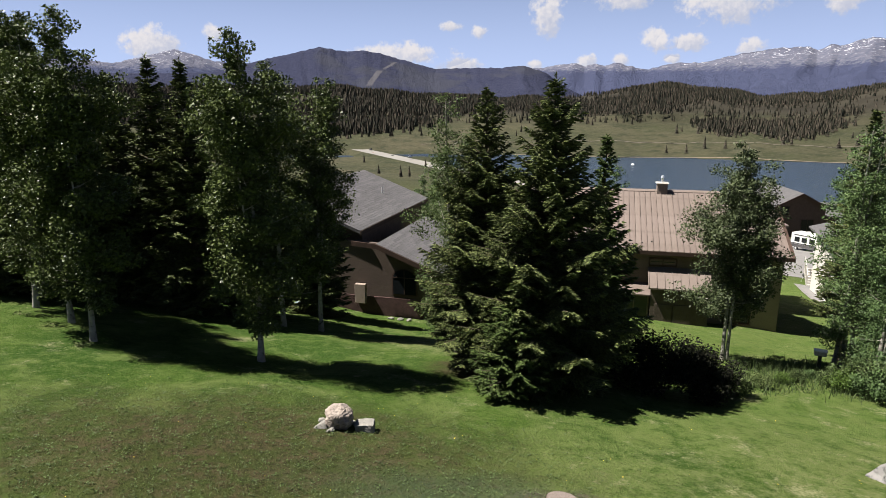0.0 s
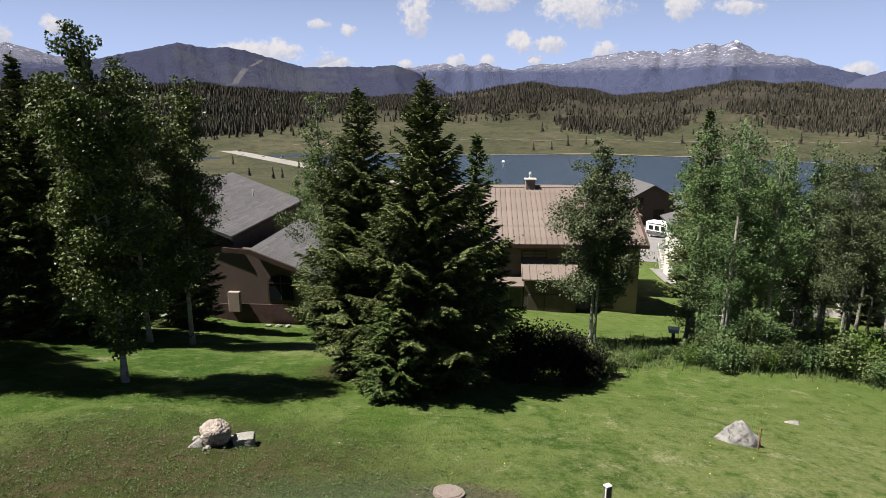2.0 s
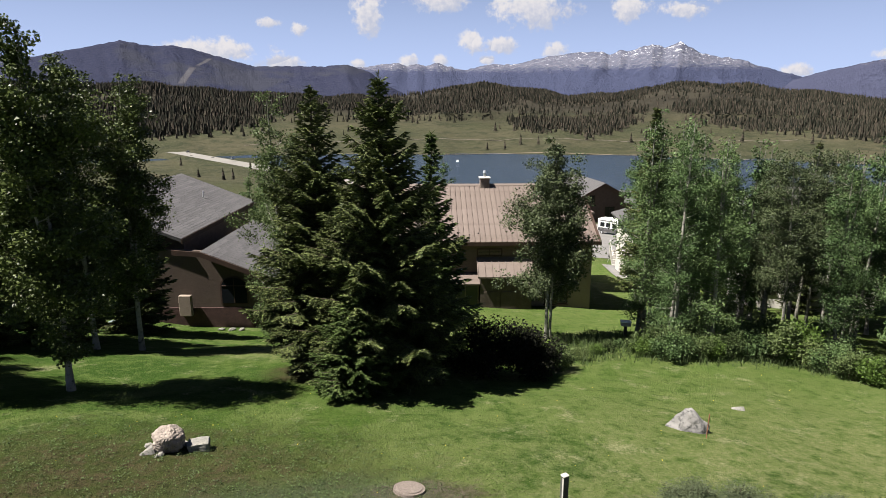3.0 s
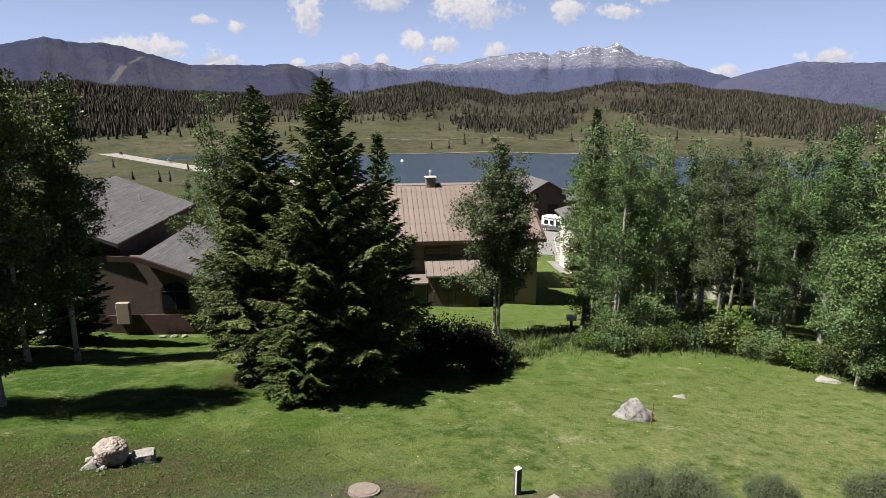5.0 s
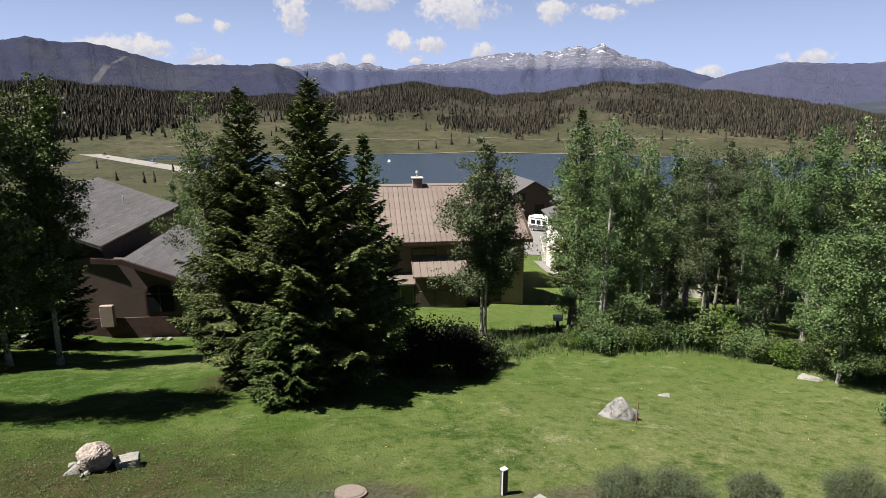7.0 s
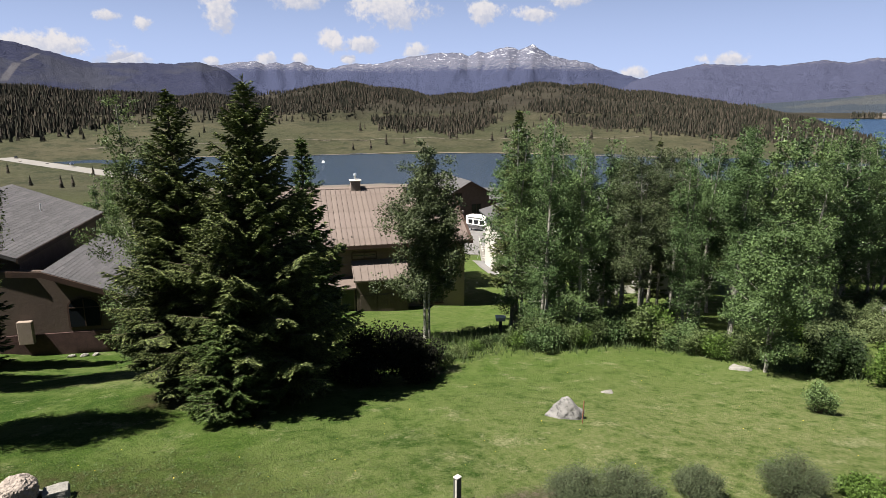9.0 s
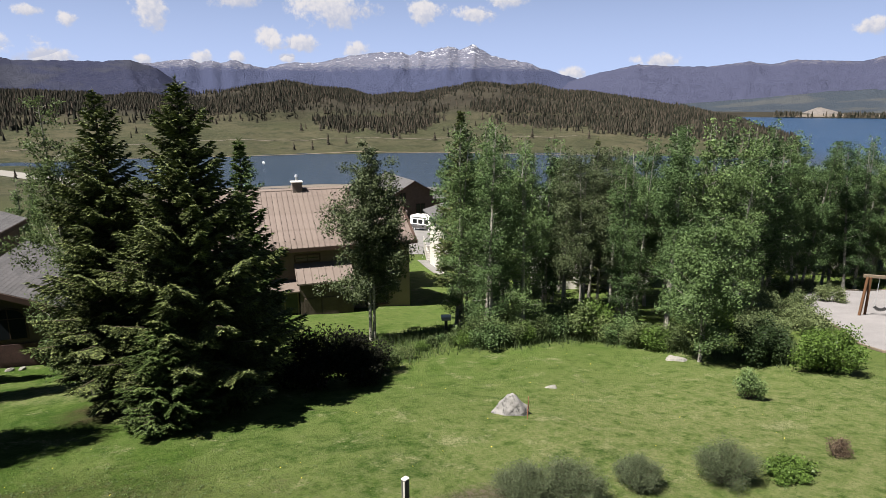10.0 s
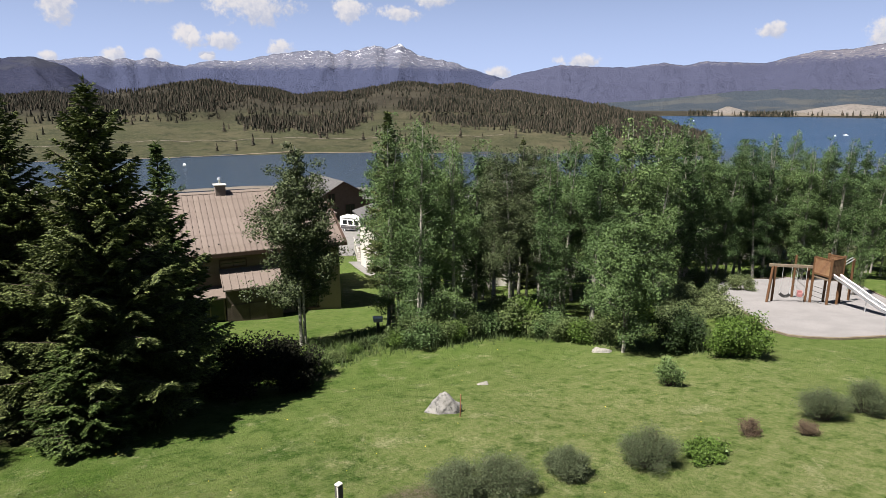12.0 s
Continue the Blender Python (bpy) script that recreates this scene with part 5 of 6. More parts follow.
def house_grey():
    h = thing("house", pose(-3.3, 31.6, 4.0, 0, 0, -15.7), "tan stucco house with dark trim and grey shingle roofs", "house")
    # gabled wing facing the lawn, arched window
    az, sl = 3.92, .385
    up = -1.36
    pts = [(-3.4, -2), (3.4, -2), (3.4, az - 3.4 * sl), (0, az), (up, az + .08), (-3.4, az + .08)]
    part("wing_front", prism(pts, 0, .25), M_STUCCO_SHADE, h)
    part("wing_side", boxes((3.15, 3.4, .25, 8, -2, az - 3.3 * sl)), M_STUCCO_SHADE, h)
    part("wing_side", boxes((-3.4, -3.15, .25, 8, -2, az - 3.3 * sl)), M_STUCCO_SHADE, h)
    part("wainscot", boxes((-3.45, 3.45, -.08, -.004, -2, 1.05)), M_WAINS, h)
    r = part("wing_roof", slab([(0, -.5, az + .12), (3.9, -.5, az + .12 - 3.9 * sl), (3.9, 8, az + .12 - 3.9 * sl), (0, 8, az + .12)], .12), M_ROOF_G, h)
    part("rake_board", slab([(up, -.56, az + .2), (0, -.56, az + .1), (3.9, -.56, az + .1 - 3.9 * sl), (3.9, -.5, az + .1 - 3.9 * sl), (0, -.5, az + .1), (up, -.5, az + .2)], .25), M_TRIM, r)
    # added dark slab for the shadow between main wall and wing roof
    part("valley_flashing", slab([(up, .26, az - .85), (-.004, .26, az - .8), (-.004, 8, az - .8), (up, 8, az - .85)], .1), M_TRIM, r, "added dark slab standing for the shade under the main eave")
    # arched window
    cx, w, zb, zs = 1.35, .62, 1.3, 2.2
    arc = [(cx - w, zb), (cx + w, zb)] + [(cx + w * math.cos(t), zs + .42 * math.sin(t)) for t in np.linspace(0, math.pi, 13)]
    big = [(cx + (x - cx) * 1.13, zb - .06 + (z - zb) * 1.08) for x, z in arc]
    win = part("arched_window", prism(big, -.07, -.003), M_TRIM, h)
    part("pane", prism(arc, -.085, -.071), M_GLASS, win)
    part("glazing_bar", boxes((cx - .02, cx + .02, -.10, -.086, zb, zs + .4)), M_TRIM, win)
    part("glazing_bar", boxes((cx - w, cx + w, -.10, -.086, zs - .02, zs + .02)), M_TRIM, win)
    part("meter_box", boxes((-1.35, -.75, -.35, -.09, .7, 1.75), bevel=.02), M_STUCCO, h, "pale service box on the wall")
    # main block
    E, sx = 4.6, -1.4
    part("main_front", prism([(-11, -2), (sx, -2), (sx, E - .1), (-5.8, E + 1.7), (-11, E - .3)], 1.0, 1.25), M_BROWN, h)
    part("main_side", boxes((sx - .25, sx, 1.25, 11.6, -2, E - .05)), M_BROWN, h)
    part("main_back", prism([(-11, -2), (sx, -2), (sx, E - .1), (-5.8, E + 1.7), (-11, E - .3)], 11.35, 11.6), M_BROWN, h)
    part("main_end", boxes((-11, -10.75, 1.25, 11.35, -2, E - .3)), M_BROWN, h)
    k = .385
    mr = part("main_roof", slab([(-5.8, -.2, E + 4.8 * k), (-1.0, -.2, E), (-1.0, 11.9, E), (-5.8, 11.9, E + 4.8 * k)], .16), M_ROOF_G, h)
    part("main_slope", slab([(-11.4, -.2, E - .25), (-5.8, -.2, E + 4.8 * k), (-5.8, 11.9, E + 4.8 * k), (-11.4, 11.9, E - .25)], .16), M_ROOF_G, mr)
    part("fascia", boxes((-1.0, -.95, -.2, 11.9, E - .24, E - .02)), M_TRIM, mr)
    shingle_courses(mr, -1.0, E + .004, -5.8, k, -.2, 11.9)
    shingle_courses(r, 3.9, az + .124 - 3.9 * sl, 0, sl, -.5, 8)
    part("roof_vent", rod(bmesh.new(), (-3.0, 8.2, E + 2 * k), (-3.0, 8.2, E + 2 * k + .4), .05, .05, 8), M_STEEL, mr)
    return h


house_grey()


def house_far(x, y, turn, w, d, e, k, wall, roof, label, gable_front=True, base=-1.5, wins=()):
    """A simple gabled house: walls, two roof slopes, trim, windows."""
    h = thing("house", pose(x, y, gz(x, y), 0, 0, turn), label, "house")
    rise = w / 2 * k
    tri = [(-w / 2, base), (w / 2, base), (w / 2, e), (0, e + rise), (-w / 2, e)]
    part("gable_wall", prism(tri, 0, .25), wall, h)
    part("gable_wall", prism(tri, d - .25, d), wall, h)
    part("side_wall", boxes((-w / 2, -w / 2 + .25, .25, d - .25, base, e)), wall, h)
    part("side_wall", boxes((w / 2 - .25, w / 2, .25, d - .25, base, e)), wall, h)
    r = part("roof", slab([(0, -.6, e + rise + .14), (w / 2 + .6, -.6, e - .6 * k + .14), (w / 2 + .6, d + .5, e - .6 * k + .14), (0, d + .5, e + rise + .14)], .13), roof, h)
    part("slope", slab([(-w / 2 - .6, -.6, e - .6 * k + .14), (0, -.6, e + rise + .14), (0, d + .5, e + rise + .14), (-w / 2 - .6, d + .5, e - .6 * k + .14)], .13), roof, r)
    part("rake_board", slab([(0, -.68, e + rise + .12), (w / 2 + .6, -.68, e - .6 * k + .12), (w / 2 + .6, -.6, e - .6 * k + .12), (0, -.6, e + rise + .12)], .28), M_TRIM, r)
    part("rake_board", slab([(-w / 2 - .6, -.68, e - .6 * k + .12), (0, -.68, e + rise + .12), (0, -.6, e + rise + .12), (-w / 2 - .6, -.6, e - .6 * k + .12)], .28), M_TRIM, r)
    for (wx, wz, ww, wh) in wins:
        window(h, wx, wz, ww, wh, 0)
    return h


hx, hy = polar(30.2, 122)
house_far(hx, hy, -8, 8.2, 16, 5.4, .55, M_BROWN, M_ROOF_G, "brown house with grey roof near the lake", wins=((-2.4, 3.9, 1.3, 1.5), (1.4, 1.2, 1.9, 1.9)))
hx, hy = 33.1, 41.45
house_far(hx, hy, -20, 9.5, 9, 4.6, .3, M_STUCCO_W, M_ROOF_G, "cream stucco house partly hidden by aspens", wins=((-2.4, 1.0, 1.2, 1.4), (2.0, 1.0, 1.4, 1.4), (-2.4, 3.4, 1.2, 1.2), (2.0, 3.4, 1.4, 1.2)))
hx, hy = polar(46.6, 45.5)
house_far(hx, hy, -40, 8.4, 12, 5.2, .4, M_STUCCO_W, M_ROOF_G, "cream stucco house showing between the aspens", wins=((-2, 1.0, 1.2, 1.4), (2, 1.0, 1.2, 1.4), (-2, 3.5, 1.2, 1.2), (2, 3.5, 1.2, 1.2)))
hx, hy = polar(63.5, 66)
house_far(hx, hy, -58, 12, 12, 5.0, .4, M_STUCCO_W, M_ROOF_G, "cream house beyond the grove and playground", wins=((-3, 1.0, 1.4, 1.4), (3, 1.0, 1.4, 1.4)))
hx, hy = polar(33.2, 150)
house_far(hx, hy, 60, 9, 14, 4.0, .4, M_BROWN, M_ROOF_G, "brown lakeside house with grey roof")

strip("drive", [polar(31.0, 68), polar(31.3, 78), polar(31.0, 95), polar(29.8, 116)], 11, .05, M_ROAD, "pale concrete drive between the houses", "driveway", step=3)
strip("path", [polar(34.4, 49.5), polar(33.3, 53.5), polar(32.1, 58.5), polar(31.3, 63.5)], 2.0, .06, M_ROAD, "pale concrete path beside the cream house", "path", step=2)


# ---------------------------------------------------------------- vehicles
def motorhome(x, y, turn):
    v = thing("motorhome", pose(x, y, gz(x, y), 0, 0, turn), "white motorhome with dark windows parked on the drive", "motorhome")
    v.scale = (.62, .8, .8)
    body = prism([(-3.4, .55), (3.2, .55), (3.4, 1.3), (3.1, 2.0), (3.5, 2.35), (3.4, 3.05), (-3.3, 3.1), (-3.45, 2.9)], -1.2, 1.2)
    bmesh.ops.bevel(body, geom=list(body.edges), offset=.06, segments=2, affect="EDGES")
    b = part("body", body, M_WHITE, v)
    part("windscreen", boxes((3.12, 3.30, -1.0, 1.0, 1.35, 2.0)), M_GLASS, b)
    for sy in (-1.205, 1.205):
        for a in (-2.6, -.9, .9):
            part("side_window", boxes((a, a + 1.25, sy - .012, sy + .012, 1.55, 2.4)), M_GLASS, b)
        part("side_stripe", boxes((-3.2, 2.9, sy - .008, sy + .008, .62, 1.12)), M_ROOF_G, b)
        part("awning", boxes((-2.8, 1.6, sy - .05, sy + .05, 2.7, 2.85), bevel=.02), M_ROOF_G, b)
    part("rear_window", boxes((-3.47, -3.42, -.6, .6, 1.7, 2.4)), M_GLASS, b)
    part("stripe", boxes((-3.3, 3.0, -1.215, -1.195, 1.15, 1.35)), M_ROOF_G, b)
    part("roof_unit", boxes((-.8, .2, -.4, .4, 3.1, 3.35), bevel=.05), M_WHITE, b)
    for wx in (-2.1, 2.3):
        for wy in (-1.08, 1.08):
            w = part("wheel", rod(bmesh.new(), (wx, wy - .13, .4), (wx, wy + .13, .4), .4, .4, 16), M_RUBBER, v)
            part("rim", rod(bmesh.new(), (wx, wy - .14, .4), (wx, wy + .14, .4), .22, .22, 12), M_STEEL, w)
    return v


mx_, my_ = polar(31.15, 99)
motorhome(mx_, my_, 296)

paints = {}


def car(x, y, z, turn, col, label, group=""):
    v = thing("car", pose(x, y, z, 0, 0, turn), label, "car", group)
    if col not in paints:
        paints[col] = material("car_paint_%s" % col[0], (col[1], tuple(c * .9 for c in col[1])), 2.0, .3, spec=.6)
    body = prism([(-2.2, .3), (2.2, .3), (2.25, .75), (1.2, .95), (-1.9, 1.0), (-2.25, .8)], -.9, .9)
    bmesh.ops.bevel(body, geom=list(body.edges), offset=.05, segments=1, affect="EDGES")
    b = part("body", body, paints[col], v)
    part("cabin", prism([(-1.8, .98), (1.15, .95), (.5, 1.45), (-1.3, 1.48)], -.8, .8), M_GLASS, b)
    part("roof", boxes((-1.28, .48, -.76, .76, 1.455, 1.51), bevel=.02), paints[col], b)
    for wx in (-1.4, 1.4):
        for wy in (-.82, .82):
            w = part("wheel", rod(bmesh.new(), (wx, wy - .1, .32), (wx, wy + .1, .32), .32, .32, 14), M_RUBBER, v)
            part("rim", rod(bmesh.new(), (wx, wy - .11, .32), (wx, wy + .11, .32), .19, .19, 10), M_STEEL, w)
    return v


for i, (az, r, side, col) in enumerate(((-6.9, 523, 3, ("black", (.03, .03, .03))), (-6.0, 497, -3, ("red", (.2, .04, .03))), (-5.0, 470, 3, ("black", (.03, .03, .03))), (-3.4, 437, 3, ("blue", (.05, .07, .12))))):
    x, y = polar(az, r)
    car(x + side, y, max(gz(x, y), LAKE_Z) + 1.7, 105, col, "small car driving along the highway", "cars on the highway")


# ---------------------------------------------------------------- playground
def pad(name, outline, lift, mat, label, category):
    """A level-edged patch of ground inside an outline."""
    bm = bmesh.new()
    vs = [bm.verts.new((x, y, 0)) for x, y in outline]
    f = bm.faces.new(vs)
    bmesh.ops.triangulate(bm, faces=[f])
    for _ in range(5):
        es = [e for e in bm.edges if e.calc_length() > 1.2]
        if es:
            bmesh.ops.subdivide_edges(bm, edges=es, cuts=1)
            bmesh.ops.triangulate(bm, faces=[q for q in bm.faces if len(q.verts) > 3])
    for v in bm.verts:
        v.co.z = gz(v.co.x, v.co.y) + lift
    bmesh.ops.recalc_face_normals(bm, faces=bm.faces)
    return tagged(part(name, bm, mat, None, "", True), label, category, kind="structure")


PAD = [(27.1, 9.9), (27.3, 9.2), (28.2, 8.3), (30.0, 6.9), (36, 5.0), (40.5, 7.4), (43.2, 10.5), (48.7, 13.7), (52.0, 17.6), (51.2, 19.4), (47.6, 20.3), (43.4, 20.7), (40.3, 19.6), (36.5, 17.6), (33.5, 15.3), (30.6, 12.9), (28.2, 11.2)]
pad("playground_surface", PAD, .06, M_GRAVEL, "pale gravel playground surface", "gravel")
edging = tagged(new("playground_edging"), "low weathered timber edging round the gravel", "edging", kind="structure")
for (a, b) in zip(PAD, PAD[1:] + PAD[:1]):
    n = max(1, int(math.dist(a, b) / 2.4))
    for i in range(n):
        p = [a[k] + (b[k] - a[k]) * i / n for k in (0, 1)]
        q = [a[k] + (b[k] - a[k]) * (i + 1) / n for k in (0, 1)]
        part("timber", beam(bmesh.new(), (*p, gz(*p) + .05), (*q, gz(*q) + .05), .09, .10), M_TIMBER, edging)


def playset():
    x0, y0 = 35.9, 14.35
    turn = -64
    m = pose(x0, y0, gz(x0, y0) + .05, 0, 0, turn)
    t = thing("climbing_frame", m, "red cedar climbing frame with swings, tower and slide", "climbing frame")

    def foot(x, y):
        q = m @ Vector((x, y, 0))
        return gz(q.x, q.y) - (gz(x0, y0) + .05) - .25

    def post(x, y, h, w=.125, name="post", lean=(0, 0)):
        return part(name, beam(bmesh.new(), (x + lean[0], y + lean[1], foot(x + lean[0], y + lean[1])), (x, y, h), w), M_CEDAR, t)
    # swing bay
    post(.0, 0, 2.12, name="swing_leg", lean=(-.16, -.35))
    post(.14, .05, 2.12, name="swing_leg", lean=(.0, .3))
    part("swing_beam", beam(bmesh.new(), (-.2, 0, 2.15), (2.15, .55, 2.15), .13, .17), M_TIMBER, t)
    for px, py, ph in ((1.84, .75, 2.15), (2.05, .45, 2.75), (1.4, 3.1, 2.2), (2.75, -.35, 2.9), (3.27, .05, 1.75), (3.5, .9, 2.85), (2.8, 1.3, 2.85), (4.3, 3.0, 2.3)):
        post(px, py, ph)

    def swing(x, y, col, name, seat):
        s = part(name, seat, col, t)
        for dx in (-.24, .24):
            part("chain", rod(bmesh.new(), (x + dx, y, .5), (x + dx * .9, y, 2.1), .012, .012, 6), M_STEEL, s)
    bm = bmesh.new()
    for i in range(8):
        a, b = -.26 + .52 * i / 8, -.26 + .52 * (i + 1) / 8
        beam(bm, (.75 + a, .2, .36 + 2.2 * a * a), (.75 + b, .2, .36 + 2.2 * b * b), .03, .17)
    swing(.75, .2, M_RUBBER, "swing", bm)
    bucket = boxes((1.36, 1.64, .2, .46, .42, .5), (1.36, 1.39, .2, .46, .47, .7), (1.61, 1.64, .2, .46, .47, .7), (1.36, 1.64, .43, .46, .47, .74), (1.36, 1.64, .2, .23, .47, .62), bevel=.01)
    swing(1.5, .33, material("dark_red_plastic", ((.22, .09, .09), (.28, .14, .14)), 4.0, .5), "infant_swing", bucket)
    # tower deck and side panels of slanting boards
    part("deck", slab([(2.05, .45, 1.7), (2.75, -.35, 1.7), (3.45, .3, 1.7), (3.5, .9, 1.7), (2.8, 1.3, 1.7)], .08), M_TIMBER, t)
    for (a, b, c, d, flip) in ((2.05, .42, 2.75, -.35, 0), (2.8, -.33, 3.45, .6, 1), (3.5, .9, 2.8, 1.3, 0)):
        pf = part("panel_rail", beam(bmesh.new(), (a, b, 1.85), (c, d, 1.85), .05, .1), M_CEDAR, t)
        part("panel_rail", beam(bmesh.new(), (a, b, 2.76), (c, d, 2.76), .05, .1), M_CEDAR, t)
        for k in range(-4, 9):
            u0, u1 = k / 8, k / 8 + .45
            z0, z1 = 1.9, 2.72
            if u0 < 0:
                z0, u0 = z0 + (0 - u0) / .45 * .82, 0
            if u1 > 1:
                z1, u1 = z1 - (u1 - 1) / .45 * .82, 1
            if u1 > u0 and z1 > z0:
                if flip:
                    u0, u1 = 1 - u0, 1 - u1
                part("board", beam(bmesh.new(), (a + (c - a) * u0, b + (d - b) * u0, z0), (a + (c - a) * u1, b + (d - b) * u1, z1), .025, .145), M_CEDAR_L, pf)
    for k in range(4):
        part("rung", rod(bmesh.new(), (1.4, 3.1, .4 + .42 * k), (1.84, .75, .4 + .42 * k), .016, .016, 8), M_DARKM, t)
        part("rung", rod(bmesh.new(), (2.05, .5, .25 + .28 * k), (2.75, -.3, .25 + .28 * k), .016, .016, 8), M_DARKM, t)
    for off in (0, .5):
        part("monkey_rail", rod(bmesh.new(), (3.5, .9 + off, 2.3), (4.3, 3.0 + off, 2.25), .025, .025, 8), M_STEEL, t)
    # metal slide running down towards the lawn
    a, b = Vector((3.1, -.1, 1.8)), Vector((5.2, -3.4, foot(5.2, -3.4) + .36))
    d = (b - a).normalized()
    s = d.cross(Vector((0, 0, 1))).normalized() * .20
    path = [a, a.lerp(b, .3) + Vector((0, 0, -.02)), a.lerp(b, .6) + Vector((0, 0, -.08)), a.lerp(b, .85) + Vector((0, 0, -.08)), b + Vector((0, 0, .0)), b + Vector((d.x, d.y, 0)) * .5]
    bm = bmesh.new()
    rows = []
    for p in path:
        rows.append([bm.verts.new(p + q) for q in (-s + Vector((0, 0, .18)), -s * .95, s * .95, s + Vector((0, 0, .18)))])
    for r0, r1 in zip(rows, rows[1:]):
        for k in range(3):
            bm.faces.new((r0[k], r0[k + 1], r1[k + 1], r1[k]))
    bmesh.ops.solidify(bm, geom=bm.faces, thickness=.02)
    sl = part("slide", bm, M_STEEL, t, "pale metal slide")
    for sg in (-1, 1):
        bm = bmesh.new()
        for p, q in zip(path, path[1:]):
            rod(bm, p + s * sg + Vector((0, 0, .2)), q + s * sg + Vector((0, 0, .2)), .03, .03, 6)
        part("rail", bm, M_PLASTIC_W, sl)
    for k in (.55, .95):
        p = a.lerp(b, k)
        part("slide_leg", rod(bmesh.new(), p + Vector((0, 0, -.1)), (p.x, p.y, foot(p.x, p.y)), .025, .025, 6), M_STEEL, sl)
    return t


playset()

# ---------------------------------------------------------------- small things on the lawn
p = thing("utility_post", pose(4.78, 8.85, gz(4.78, 8.85), 0, 0, 15), "grey-green wooden utility post with white edge and cap", "post")
part("post", boxes((-.06, .06, -.05, .05, -.3, .50), bevel=.008), M_POSTG, p)
part("cap", boxes((-.064, .064, -.054, .054, .50, .53), bevel=.01), M_STUCCO_W, p)
part("marker_strip", boxes((-.068, -.062, -.048, -.015, -.1, .49)), M_STUCCO_W, p)
p = tagged(part("valve_box", boxes((-.12, .12, -.10, .10, -.05, .10), bevel=.015), M_ROCK_L), "small square concrete box in the ground", "utility box")
p.matrix_basis = pose(5.25, 8.35, gz(5.25, 8.35), 0, 0, 20)
p = thing("manhole", pose(2.14, 9.78, gz(2.14, 9.78) + .02, -7.6, 6, 0), "round speckled concrete manhole cover set in bare soil", "manhole")
part("ring", rod(bmesh.new(), (0, 0, -.15), (0, 0, .03), .31, .29, 36), M_CONC, p)
part("cover", rod(bmesh.new(), (0, 0, .028), (0, 0, .045), .245, .235, 32), M_CONC, p)
p = tagged(part("survey_stake", beam(bmesh.new(), (0, 0, -.2), (.03, 0, .62), .026, .018), M_STAKE), "thin weathered orange stake beside a boulder", "stake")
p.matrix_basis = pose(9.60, 11.06, gz(9.60, 11.06))
p = thing("box_on_post", pose(13.99, 21.55, gz(13.99, 21.55), 0, 0, -25), "pale metal box on a dark post at the lawn edge", "utility box")
part("post", boxes((-.06, .06, -.06, .06, -.3, .62)), M_DARKM, p)
bx = part("box", boxes((-.20, .20, -.14, .14, .62, .78), bevel=.02), M_STUCCO_W, p)
part("lid", boxes((-.22, .22, -.16, .16, .78, .82), bevel=.015), M_WHITE, bx)


def kettle_grill(x, y):
    t = thing("kettle_grill", pose(x, y, gz(x, y)), "black round kettle grill on three legs beside a path", "grill")
    bm = bmesh.new()
    bmesh.ops.create_uvsphere(bm, u_segments=20, v_segments=12, radius=.29)
    for v in bm.verts:
        v.co = Vector((v.co.x, v.co.y, v.co.z * .85 + .72))
    part("bowl", bm, M_DARKM, t, smooth=True)
    part("lid_handle", boxes((-.06, .06, -.015, .015, .97, 1.02)), M_TIMBER, t)
    for k in range(3):
        a = 2.1 * k + .4
        part("leg", rod(bmesh.new(), (math.cos(a) * .18, math.sin(a) * .18, .5), (math.cos(a) * .36, math.sin(a) * .36, -.02), .014, .014, 6), M_STEEL, t)
    return t


kettle_grill(*polar(31.2, 65.5))


def outdoor_stairs(x, y, turn):
    t = thing("outdoor_stairs", pose(x, y, gz(x, y), 0, 0, turn), "cream outdoor stairs with a slatted railing", "stairs")
    for k in range(7):
        part("step", boxes((-.6, .6, .28 * k, .28 * k + .32, .18 * k - .1, .18 * k + .18)), M_STUCCO_W, t)
    for sx in (-.6, .6):
        r = part("railing", beam(bmesh.new(), (sx, .05, 1.05), (sx, 2.0, 2.3), .06, .09), M_STUCCO_W, t)
        for k in range(8):
            part("baluster", boxes((sx - .02, sx + .02, .06 + .26 * k, .1 + .26 * k, .12 * k, 1.06 + .166 * k)), M_STUCCO_W, r)
    return t


sx_, sy_ = polar(31.9, 63)
outdoor_stairs(sx_, sy_, -20)


def covered_tub(x, y):
    t = thing("covered_tub", pose(x, y, gz(x, y), 0, 0, 20), "low tub with a pale blue and white cover in the shade", "tub")
    t.scale = (.68, .68, .8)
    bm = rod(bmesh.new(), (0, 0, -.2), (0, 0, .14), .8, .83, 28)
    part("shell", bm, M_TIMBER, t)
    bm = bmesh.new()
    bmesh.ops.create_circle(bm, cap_ends=True, radius=.85, segments=28)
    bmesh.ops.inset_region(bm, faces=bm.faces[:], thickness=.35)
    for v in bm.verts:
        v.co.z = .16 + .12 * (1 - min(1, v.co.length)) + .03 * noise.noise(v.co * 3)
    part("cover", bm, material("pale_blue_cover", ((.09, .13, .15), (.17, .18, .19), (.05, .10, .12)), 2.0, .6, .2), t, "creased pale blue and white cover")
    return t


covered_tub(-7.05, 30.0)


